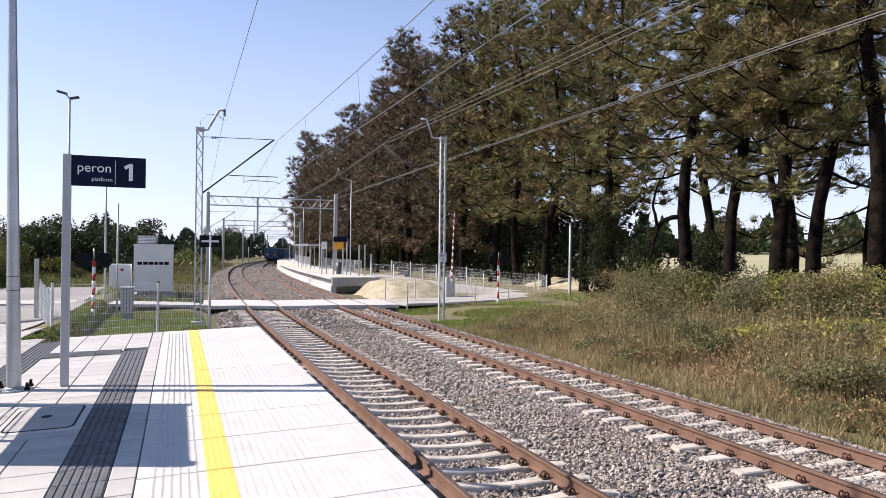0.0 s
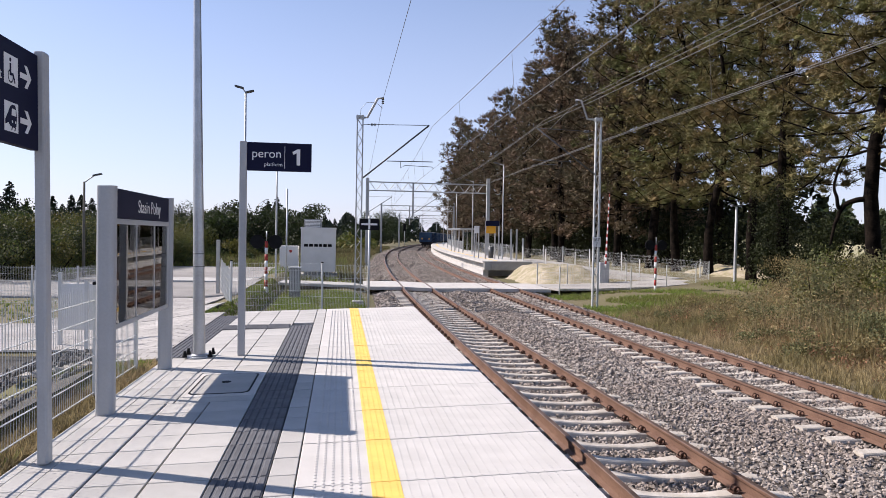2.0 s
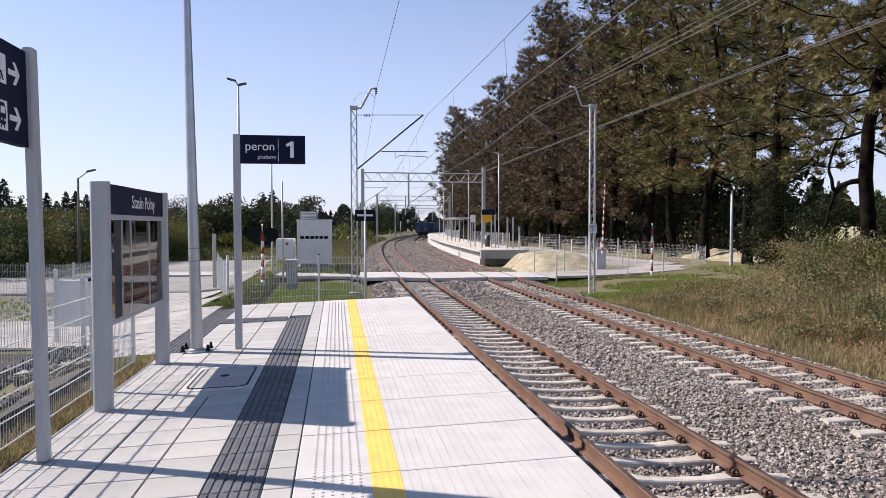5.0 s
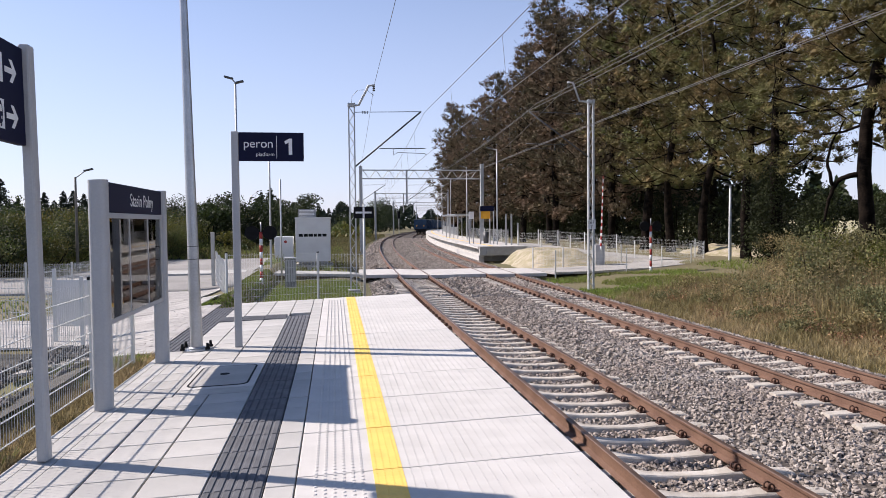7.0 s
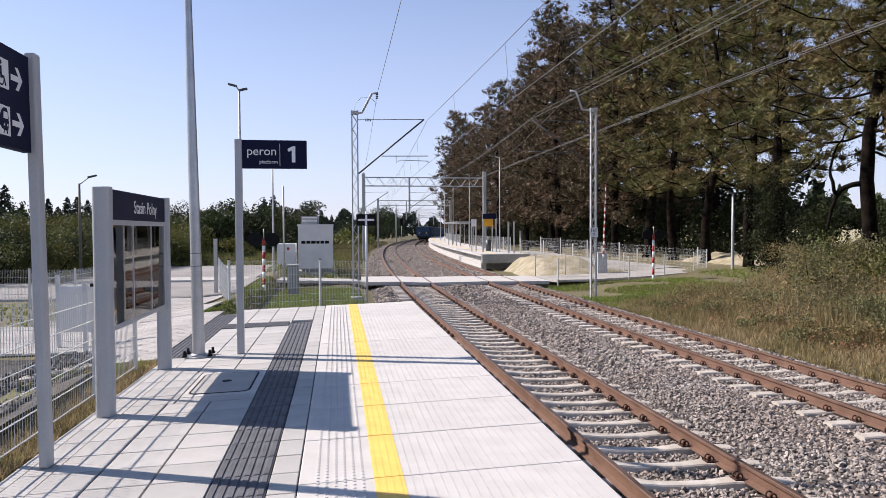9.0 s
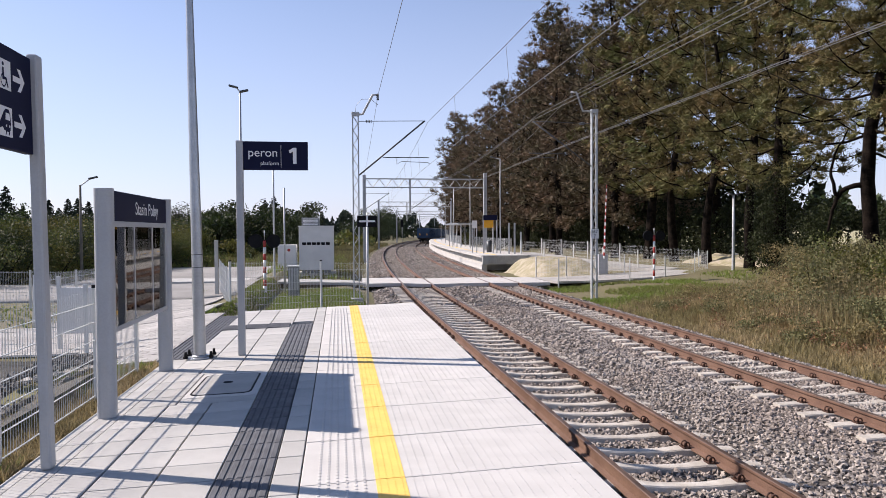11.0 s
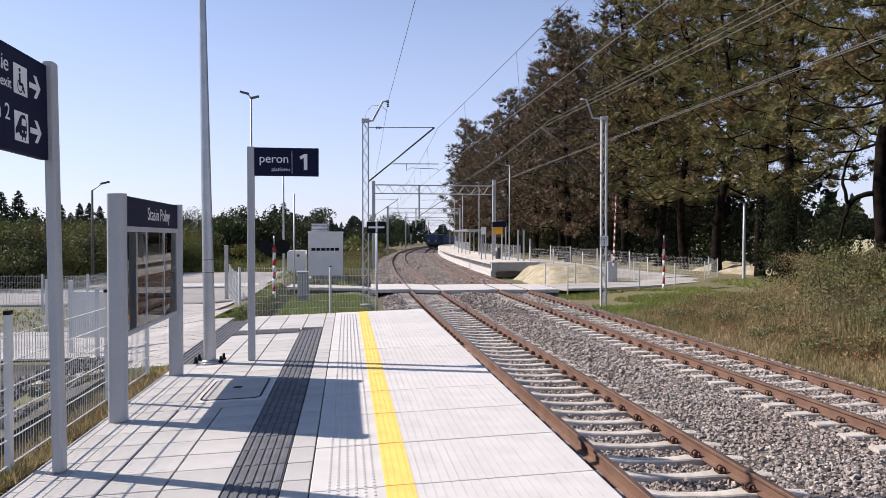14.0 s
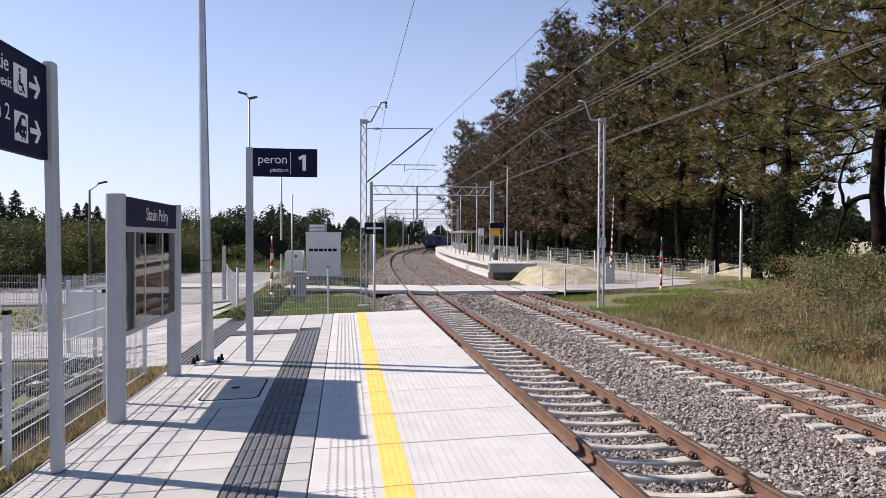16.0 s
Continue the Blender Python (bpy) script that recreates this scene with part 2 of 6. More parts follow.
def arrays(name, verts, faces, material):
    """A mesh from numpy corners and triangles or quads."""
    me = bpy.data.meshes.new(name)
    n, k = faces.shape
    me.vertices.add(len(verts))
    me.vertices.foreach_set("co", np.ascontiguousarray(verts, np.float32).ravel())
    me.loops.add(n * k)
    me.loops.foreach_set("vertex_index", np.ascontiguousarray(faces, np.int32).ravel())
    me.polygons.add(n)
    me.polygons.foreach_set("loop_start", np.arange(0, n * k, k, dtype=np.int32))
    me.polygons.foreach_set("loop_total", np.full(n, k, np.int32))
    me.polygons.foreach_set("use_smooth", np.zeros(n, bool))
    me.update()
    me.materials.append(material)
    return me


def unit(v):
    return v / np.maximum(np.linalg.norm(v, axis=1, keepdims=True), 1e-6)


def tufts(centres, axes, length, width, blades, spread=0.8):
    """Needle tufts or grass clumps: slim triangles fanning out from each centre."""
    c, a = np.repeat(centres, blades, 0), np.repeat(axes, blades, 0)
    n = len(c)
    d = unit(a + spread * rng.normal(size=(n, 3)))
    side = unit(np.cross(d, rng.normal(size=(n, 3))))
    ln = np.repeat(np.broadcast_to(length, len(centres)), blades)[:, None] * rng.uniform(0.6, 1.25, (n, 1))
    v = np.stack([c - side * width / 2, c + side * width / 2, c + d * ln], 1).reshape(-1, 3)
    return v, np.arange(3 * n).reshape(-1, 3)


def leaves(centres, size, flat=0.0):
    """Loose leaves: small folded-looking rhombs turned every way."""
    n = len(centres)
    u = unit(rng.normal(size=(n, 3)) * np.array([1, 1, 1 - flat]))
    w = unit(np.cross(u, rng.normal(size=(n, 3))))
    s = size * rng.uniform(0.6, 1.3, (n, 1))
    v = np.stack([centres - u * s, centres + w * s * 0.55, centres + u * s, centres - w * s * 0.55], 1).reshape(-1, 3)
    return v, np.arange(4 * n).reshape(-1, 4)


def inside(n, centre, radii, shell=0.45):
    d = unit(rng.normal(size=(n, 3)))
    return np.array(centre) + d * np.array(radii) * (rng.uniform(shell ** 2, 1, (n, 1)) ** 0.5)


def letters(text, size, material, parent, place, turn, label=""):
    cu = bpy.data.curves.new("text", "FONT")
    cu.body, cu.size, cu.extrude = text, size, 0.001
    tmp = new("lettering", cu)
    me = bpy.data.meshes.new_from_object(tmp.evaluated_get(bpy.context.evaluated_depsgraph_get()))
    bpy.data.objects.remove(tmp)
    me.materials.clear()
    me.materials.append(material)
    ob = part("lettering", me, material, parent, label or f"white lettering reading {text}")
    ob.matrix_local = Matrix.Translation(place) @ turn
    return ob


def cx(y):
    """How far the curving line has swung to the right at y."""
    return 900 - math.sqrt(900 ** 2 - (y - 18) ** 2) if y > 18 else 0.0


def heading(y):
    return -math.asin((y - 18) / 900) if y > 18 else 0.0


TILT = 0.03


def pz(x):
    """The platform's top, which falls gently away from the line."""
    return TILT * x


def smooth(a, b, v):
    t = min(max((v - a) / (b - a), 0.0), 1.0)
    return t * t * (3 - 2 * t)


def path_z(x, y):
    """Level of the brick footpath, which falls away from the platform."""
    base = -0.075 - 0.25 * smooth(2.4, 4.6, -x)
    return base - 0.22 * smooth(16.5, 25, y)


def gz(x, y):
    """Height of the open ground."""
    r = x - cx(min(max(y, -200), 400))
    if r > 6:
        z = -1.25 + 0.25 * smooth(11, 15, r) + 0.6 * smooth(15, 28, r) + 0.9 * smooth(40, 120, r) + 0.45 * smooth(13, 19, r) * smooth(22, 15, y)
    else:
        ditch = -0.12 - 0.5 * smooth(2.7, 4.0, -x) + 0.25 * smooth(7, 10, -x)
        lawn = path_z(x, y) - 0.05 - (0.55 * smooth(-2.9, -2.3, x) if y > 16.6 else 0.0)
        left = ditch + (lawn - ditch) * smooth(11.6, 12.7, y) if x < -4.2 or y < 10 else lawn
        z = left + (-1.25 - left) * smooth(0.2, 1.8, r)
    return z


# ---------------------------------------------------------------- ground
def sheet(name, xs, ys, height, material):
    v = np.array([(x, y, height(x, y)) for y in ys for x in xs])
    nx = len(xs)
    f = np.array([(j * nx + i, j * nx + i + 1, (j + 1) * nx + i + 1, (j + 1) * nx + i) for j in range(len(ys) - 1) for i in range(nx - 1)])
    me = arrays(name, v, f, material)
    me.polygons.foreach_set("use_smooth", np.ones(len(f), bool))
    return new(name, me)


def steps(*spans):
    out = []
    for a, b, n in spans:
        out += [a + (b - a) * k / n for k in range(n)]
    return out + [spans[-1][1]]


GX = steps((-1500, -200, 8), (-200, -40, 12), (-40, -10, 15), (-10, 12, 70), (12, 60, 60), (60, 200, 20), (200, 1500, 10))
GY = steps((-600, -60, 6), (-60, 0, 12), (0, 60, 90), (60, 200, 60), (200, 400, 25), (400, 2500, 10))


def ground_height(x, y):
    d = noise.noise(Vector((x * 0.35, y * 0.35, 0))) * 0.07 if abs(x) < 70 else 0
    if x < -2.3 and 9 < y < 64:
        d *= 0.2
    inner = -2.4 < x < 2.2 and y < 16.7
    return -1.1 if inner else gz(x, y) + d


ground = tagged(sheet("ground", GX, GY, ground_height, M_GROUND), "rough grassy ground beside the railway line", "ground", kind="structure")

ditch = tagged(sheet("ditch", steps((-8.5, -2.75, 14)), steps((-9.0, 12.2, 32)), lambda x, y: gz(x, y) - 0.3 if x > -4.3 and y > 10.0 else gz(x, y) + 0.15 + 0.05 * noise.noise(Vector((x * 1.4, y * 1.4, 5))), M_SHADESOIL), "dark bare soil in the shallow ditch, fence shade added to its colour", "ditch", kind="structure")
field = sheet("field", steps((45, 420, 30)), steps((-40, 330, 30)), lambda x, y: gz(x, y) + 0.06 + 5.0 * smooth(60, 300, x), M_FIELD)
tagged(field, "pale yellow stubble field beyond the pines", "field", kind="structure")


# ---------------------------------------------------------------- line: ballast, sleepers, rails
T1, T2 = 3.84, 8.25
RAIL_L1, RAIL_R1, RAIL_L2, RAIL_R2 = -0.80, -0.87, -0.85, -0.88


def bed_height(r):
    """Ballast level across the line, from the first track's side outwards."""
    if r < 2.3:
        return -1.30 + 0.22 * smooth(1.2, 2.3, r)
    if r < 5.2:
        return -1.068 - 0.03 * (r - T1) - 0.026 * smooth(0.85, 0.6, abs(r - T1))
    if r < 6.8:
        return -1.09 + 0.07 * smooth(5.2, 5.8, r) - 0.06 * smooth(6.2, 6.8, r)
    return -1.072 - 0.022 * smooth(0.85, 0.6, abs(r - T2)) - 0.35 * smooth(9.6, 10.6, r)


BY = steps((-30, 60, 140), (60, 200, 70), (200, 420, 40))
BR = [0.9, 1.3, 1.7, 2.1, 2.5, 3.0, 3.5, 4.0, 4.5, 5.0, 5.3, 5.6, 6.0, 6.4, 6.8, 7.3, 7.8, 8.3, 8.8, 9.3, 9.7, 10.0, 10.3, 10.7]
bv = np.array([(r + cx(y), y, bed_height(r) - (0.3 if r in (0.9, 10.7) else 0)) for y in BY for r in BR])
nb = len(BR)
bf = np.array([(j * nb + i, j * nb + i + 1, (j + 1) * nb + i + 1, (j + 1) * nb + i) for j in range(len(BY) - 1) for i in range(nb - 1)])
ballast = tagged(new("ballast_bed", arrays("ballast_bed", bv, bf, M_SHADEBED)), "crushed-stone ballast bed under two tracks, gap shade put into its colour", "ballast", kind="structure")


def stones(name, count, y0, y1, size):
    """Loose broken stones: squashed, skewed octahedra scattered over the bed."""
    y = y0 + (y1 - y0) * rng.uniform(0, 1, count)
    r = rng.uniform(1.6, 10.3, count)
    s = size * rng.uniform(0.55, 1.25, count)
    z = np.array([bed_height(v) for v in r]) + s * 0.18 + rng.uniform(-0.016, 0.016, count)
    c = np.stack([r + np.array([cx(v) for v in y]), y, z], 1)
    base = np.array([(1, 0, 0), (0, 1, 0), (-1, 0, 0), (0, -1, 0), (0.2, 0.1, 0.8), (-0.1, 0.2, -0.7)])
    q = rng.normal(size=(count, 3, 3))
    q = np.linalg.qr(q)[0]
    v = base[None] * rng.uniform(0.78, 1.12, (count, 6, 1)) + rng.normal(size=(count, 6, 3)) * 0.12
    v = np.einsum("nij,nkj->nki", q, v) * (s * 0.62)[:, None, None] * np.array([1, 1, 0.85]) + c[:, None]
    f = np.array([(0, 1, 4), (1, 2, 4), (2, 3, 4), (3, 0, 4), (1, 0, 5), (2, 1, 5), (3, 2, 5), (0, 3, 5)])
    f = (f[None] + 6 * np.arange(count)[:, None, None]).reshape(-1, 3)
    ob = new(name, arrays(name, v.reshape(-1, 3), f, M_STONE))
    ob.parent = ballast
    return tagged(ob, "loose grey broken ballast stones", kind="stuff")


stones("ballast_stones", 46000, 2.2, 13.0, 0.058)
stones("ballast_stones", 4000, -9.0, 2.2, 0.12)
stones("ballast_stones", 27000, 13.0, 26.0, 0.075)
stones("ballast_stones", 16000, 26.0, 60.0, 0.11)
stones("ballast_stones", 10000, 60.0, 125.0, 0.17)


def rail_mesh(name, offset, top, y0=-30.0, y1=400.0):
    """Flat-bottom rail swept along the line."""
    prof = [(-0.075, -0.172), (0.075, -0.172), (0.075, -0.160), (0.012, -0.140), (0.010, -0.05), (0.034, -0.038), (0.036, -0.008), (0.026, 0.0), (-0.026, 0.0), (-0.036, -0.008), (-0.034, -0.038), (-0.010, -0.05), (-0.012, -0.140), (-0.075, -0.160)]
    ys = steps((y0, 40, 40), (40, y1, 90))
    k = len(prof)
    v = []
    for y in ys:
        h = heading(y)
        for px, pzz in prof:
            v.append((offset + cx(y) + px * math.cos(h), y + px * math.sin(h), top + pzz))
    f = [(j * k + i, j * k + (i + 1) % k, (j + 1) * k + (i + 1) % k, (j + 1) * k + i) for j in range(len(ys) - 1) for i in range(k)]
    me = arrays(name, np.array(v), np.array(f), M_RAIL)
    me.materials.append(M_RAILTOP)
    idx = np.array([1 if i % k in (6, 7, 8) else 0 for i in range(len(f))], np.int32)
    me.polygons.foreach_set("material_index", idx)
    return me


def sleeper_mesh():
    """Concrete monoblock sleeper: high at the rail seats, dipping in the middle."""
    bm = bmesh.new()
    prof = [(-1.3, 0.0), (-1.0, 0.012), (-0.55, 0.012), (-0.3, -0.014), (0.0, -0.022), (0.3, -0.014), (0.55, 0.012), (1.0, 0.012), (1.3, 0.0)]
    rings = []
    for x, z in prof:
        w = 0.098 if abs(x) > 0.45 else 0.078
        rings.append([bm.verts.new(p) for p in ((x, -w - 0.03, z - 0.2), (x, -w, z - 0.015), (x, -w + 0.015, z), (x, w - 0.015, z), (x, w, z - 0.015), (x, w + 0.03, z - 0.2))])
    for a, b in zip(rings, rings[1:]):
        for i in range(5):
            bm.faces.new((a[i], a[i + 1], b[i + 1], b[i]))
    bm.faces.new(rings[0]), bm.faces.new(rings[-1][::-1])
    return mesh_of("sleeper", bm, M_SLEEPER)


def clip_mesh():
    """Spring clip: two coiled loops and a bolt on a shoulder plate."""
    bm = bmesh.new()
    box(bm, -0.045, 0.06, -0.06, 0.06, 0.0, 0.018)
    for s in (-1, 1):
        pts = [(0.01 + 0.036 * math.cos(a), s * 0.035, 0.045 + 0.036 * math.sin(a)) for a in np.linspace(-1.2, 4.6, 10)]
        tube(bm, pts, [0.010] * 10, 5)
    rod(bm, (0.01, 0, 0.01), (0.01, 0, 0.075), 0.016, seg=6)
    return mesh_of("rail_clip", bm, M_CLIP)


SLEEPER, CLIP = sleeper_mesh(), clip_mesh()


def track(name, offset, zl, zr, label):
    tr = thing(name, label, "railway track", kind="structure")
    part("rail", rail_mesh("rail", offset - 0.752, zl), M_RAIL, tr, "rust-brown steel rail with a worn head")
    part("rail", rail_mesh("rail", offset + 0.752, zr), M_RAIL, tr, "rust-brown steel rail with a worn head")
    roll = math.atan2(zr - zl, 1.504)
    near = []
    y, n = -8.4, 0
    while y < 150:
        m = pose(offset + cx(y), y, (zl + zr) / 2 - (0.178 if y < 34 else 0.225), 0, 0, math.degrees(heading(y))) @ Matrix.Rotation(-roll, 4, "Y")
        if not 34.2 < y < 38.6:
            if n < 150:
                s = new("sleeper", SLEEPER)
                s.parent, s.matrix_local = tr, m @ pose(0, 0, 0, 0, 0, random.uniform(-0.4, 0.4))
            if 12 < n < 86:
                inner = ((-0.752 + 0.115, 180), (0.752 - 0.115, 0), (0.752 + 0.115, 180))
                for x, turn in (inner if offset == T1 and y < 17 else inner + ((-0.752 - 0.115, 0),)):
                    c = new("rail_clip", CLIP)
                    c.parent, c.matrix_local = tr, m @ pose(x, 0, 0.008, 0, 0, turn)
        y, n = y + 0.6, n + 1
    return tr


track("track_1", T1, RAIL_L1, RAIL_R1, "railway track with rusty rails on concrete sleepers")
track("track_2", T2, RAIL_L2, RAIL_R2, "railway track with rusty rails on concrete sleepers")


# ---------------------------------------------------------------- platform
PX0, PX1, PY0, PY1 = -2.13, 1.90, -9.0, 16.45


def tilted(bm):
    for v in bm.verts:
        v.co.z += pz(v.co.x)
    return bm


platform = thing("platform_1", "concrete station platform with pale slabs and pavers", "platform", kind="structure")
bm = bmesh.new()
box(bm, PX0, 1.80, PY0, PY1 - 0.02, -1.4, -0.085)
part("bed", tilted(bm), M_JOINT, platform, "dark joint sand under the paving")
bm = bmesh.new()
box(bm, 1.55, 1.78, PY0, PY1 - 0.05, -1.35, -0.13)
part("edge_wall", tilted(bm), M_CONC, platform, "grey concrete wall below the platform edge")

# edge slabs, one metre each, with a lip over the line
S0 = -0.11


def slab_mesh():
    bm = bmesh.new()
    box(bm, S0 + 0.003, PX1, 0.005, 0.995, -0.10, 0.0, bevel=0.006)
    return mesh_of("slab", tilted(bm), M_SLAB)


def domes(rows, ys, r, h, seg=6):
    """Rows of flat-topped studs on one slab."""
    bm = bmesh.new()
    for x in rows:
        for y in ys:
            a = [bm.verts.new((x + r * math.cos(k * math.tau / seg), y + r * math.sin(k * math.tau / seg), -0.001)) for k in range(seg)]
            b = [bm.verts.new((x + 0.62 * r * math.cos(k * math.tau / seg), y + 0.62 * r * math.sin(k * math.tau / seg), h)) for k in range(seg)]
            for k in range(seg):
                bm.faces.new((a[k], a[(k + 1) % seg], b[(k + 1) % seg], b[k]))
            bm.faces.new(b)
    return tilted(bm)


SLAB = slab_mesh()
bm = bmesh.new()
box(bm, 0.405, 0.608, 0.006, 0.994, -0.004, 0.0025)
STRIPE = mesh_of("yellow_stripe", tilted(bm), M_YELLOW)
WARN = mesh_of("warning_studs", domes([0.02 + 0.062 * k for k in range(6)], [0.03 + 0.0627 * k for k in range(16)], 0.016, 0.006), M_SLAB)
FINE = mesh_of("grip_studs", domes([0.66 + 0.066 * k for k in range(18)], [0.025 + 0.05 * k for k in range(20)], 0.011, 0.0025, 4), M_SLAB)
YFINE = mesh_of("yellow_studs", domes([0.43 + 0.05 * k for k in range(4)], [0.025 + 0.05 * k for k in range(20)], 0.011, 0.005, 4), M_YELLOW)
slab_rows = [-9.06 + k for k in range(25)]
for y in slab_rows + [15.94]:
    if y > PY1 - 0.6:
        continue
    s = part("slab", SLAB, M_SLAB, platform)
    s.location = (0, y, random.uniform(-0.0015, 0.0015))
    for nm, me in (("yellow_stripe", STRIPE), ("warning_studs", WARN), ("grip_studs", FINE), ("yellow_studs", YFINE)):
        o = part(nm, me, None, s)

# last, shorter slab closes the platform end
bm = bmesh.new()
box(bm, S0 + 0.008, PX1, 15.945, PY1, -0.10, 0.0, bevel=0.006)
endslab = part("slab", tilted(bm), M_SLAB, platform)
bm = bmesh.new()
box(bm, 0.405, 0.608, 15.95, PY1 - 0.004, -0.004, 0.0025)
part("yellow_stripe", tilted(bm), M_YELLOW, endslab)


def paver(x0, x1, y0, y1, material=M_PAVER, name="paver"):
    bm = bmesh.new()
    w, d = x1 - x0, y1 - y0
    g = 0.0065
    box(bm, g, w - g, g, d - g, -0.08, -0.004)
    top = [bm.verts.new(p) for p in ((g, g, -0.004), (w - g, g, -0.004), (w - g, d - g, -0.004), (g, d - g, -0.004))]
    ins = [bm.verts.new(p) for p in ((g + 0.004, g + 0.004, 0), (w - g - 0.004, g + 0.004, 0), (w - g - 0.004, d - g - 0.004, 0), (g + 0.004, d - g - 0.004, 0))]
    for k in range(4):
        bm.faces.new((top[k], top[(k + 1) % 4], ins[(k + 1) % 4], ins[k]))
    bm.faces.new(ins)
    for v in bm.verts:
        v.co.z += TILT * v.co.x
    return mesh_of(name, bm, material)


def lay(me, x, y, name="paver"):
    o = part(name, me, None, platform)
    o.location = (x, y, pz(x) + random.uniform(-0.001, 0.001))
    return o


MH = (-1.50, -0.735, 7.86, 9.16)
STRIP = (-0.705, -0.313)
COLS = [PX0 + 0.2, -1.565, -1.135, STRIP[0]]
PAV = [paver(a, b, 0, 0.40) for a, b in zip(COLS, COLS[1:])]
yy = -8.8
while yy < PY1 - 0.1:
    for k, (a, b) in enumerate(zip(COLS, COLS[1:])):
        if b > MH[0] + 0.01 and a < MH[1] and yy + 0.4 > MH[2] and yy < MH[3]:
            continue
        lay(PAV[k], a, yy)
    yy += 0.40
NARROW = paver(STRIP[1], S0, 0, 0.40)
yy = -8.8
while yy < PY1 - 0.1:
    lay(NARROW, STRIP[1], yy)
    yy += 0.40

# pieces that fill the rows round the manhole
for a, b, c, d in ((COLS[0], MH[0], 7.60, 8.0), (COLS[0], MH[0], 8.0, 8.4), (COLS[0], MH[0], 8.4, 8.8), (COLS[0], MH[0], 8.8, 9.2), (MH[0], MH[1] + 0.03, 7.60, MH[2]), (MH[0], MH[1] + 0.03, 9.16, 9.2)):
    lay(paver(a, b, c, d), a, c)


def ridged(x0, x1, length):
    """Dark guidance tile with long ridges."""
    bm = bmesh.new()
    w = x1 - x0
    box(bm, 0.003, w - 0.003, 0.003, length - 0.003, -0.08, -0.004)
    n = 6
    for k in range(n):
        c = w * (k + 0.5) / n
        r = w / n * 0.28
        va = [bm.verts.new(p) for p in ((c - r * 1.4, 0.006, -0.004), (c + r * 1.4, 0.006, -0.004), (c + r, 0.012, 0.004), (c - r, 0.012, 0.004))]
        vb = [bm.verts.new(p) for p in ((c - r * 1.4, length - 0.006, -0.004), (c + r * 1.4, length - 0.006, -0.004), (c + r, length - 0.012, 0.004), (c - r, length - 0.012, 0.004))]
        bm.faces.new(va), bm.faces.new(vb[::-1])
        for i in range(4):
            bm.faces.new((va[i], va[(i + 1) % 4], vb[(i + 1) % 4], vb[i]))
    for v in bm.verts:
        v.co.z += TILT * v.co.x
    return mesh_of("tactile_tile", bm, M_TACT)


TILE = ridged(*STRIP, 0.40)
yy = -8.8
while yy < 13.6:
    lay(TILE, STRIP[0], yy, "tactile_tile")
    yy += 0.40
lay(paver(*STRIP, 0, 0.40), STRIP[0], 14.0)
for yy in (14.4, 14.8, 15.2, 15.6, 16.0):
    lay(paver(*STRIP, 0, 0.40), STRIP[0], yy)

# kerb stones along the back edge
bm = bmesh.new()
box(bm, 0, 0.095, 0.004, 0.996, -0.25, 0.0, bevel=0.006)
KERB = mesh_of("kerb_stone", bm, M_KERB)
bm = bmesh.new()
box(bm, 0.003, 0.197, 0.004, 0.396, -0.08, 0.0, bevel=0.004)
EDGEPAV = mesh_of("paver", bm, M_PAVER)
for k in range(19):
    lay(KERB, PX0 - 0.10, -8.6 + k, "kerb_stone")
for k in range(48):
    lay(EDGEPAV, PX0, -8.8 + 0.4 * k)
WIDE = ridged(PX0 - 0.2, PX0 + 0.2, 0.40)
for k in range(13):
    lay(WIDE, PX0 - 0.2, 10.4 + 0.4 * k, "tactile_tile")
ACROSS = ridged(0, 0.40, 0.40)
for k in range(3):
    o = lay(ACROSS, PX0 + 0.6 + 0.4 * k, 13.25, "tactile_tile")
    o.rotation_euler = (0, -TILT, radians(90))
    o.location.z += 0.006

# manhole
manhole = thing("manhole_cover", "concrete manhole cover with a dark recessed handle", "manhole", at=((MH[0] + MH[1]) / 2, (MH[2] + MH[3]) / 2, pz(-1.1)))
mw, md = (MH[1] - MH[0]) / 2, (MH[3] - MH[2]) / 2
bm = bmesh.new()
box(bm, -mw + 0.006, mw + 0.02, -md + 0.006, md - 0.006, -0.09, 0.001, bevel=0.006)
for v in bm.verts:
    v.co.z += TILT * v.co.x
part("frame", bm, M_SLAB, manhole)


def rounded(bm, w, d, r, z0, z1):
    pts = []
    for sx, sy, a0 in ((1, 1, 0), (-1, 1, 90), (-1, -1, 180), (1, -1, 270)):
        for k in range(6):
            a = radians(a0 + 18 * k)
            pts.append((sx * (w - r) + r * math.cos(a), sy * (d - r) + r * math.sin(a)))
    lo = [bm.verts.new((x, y, z0 + TILT * x)) for x, y in pts]
    hi = [bm.verts.new((x, y, z1 + TILT * x)) for x, y in pts]
    for k in range(len(pts)):
        bm.faces.new((lo[k], lo[(k + 1) % len(pts)], hi[(k + 1) % len(pts)], hi[k]))
    bm.faces.new(hi)
    return bm


part("gap", rounded(bmesh.new(), mw - 0.055, md - 0.10, 0.10, 0.0, 0.004), M_BLACK, manhole, "dark joint round the lid")
part("lid", rounded(bmesh.new(), mw - 0.078, md - 0.125, 0.088, 0.0, 0.007), M_PAVER, manhole)
bm = bmesh.new()
rod(bm, (0.0, 0.05, 0.005), (0.0, 0.05, 0.0105), 0.055, seg=14)
part("handle", bm, M_BLACK, manhole, "black recessed handle")


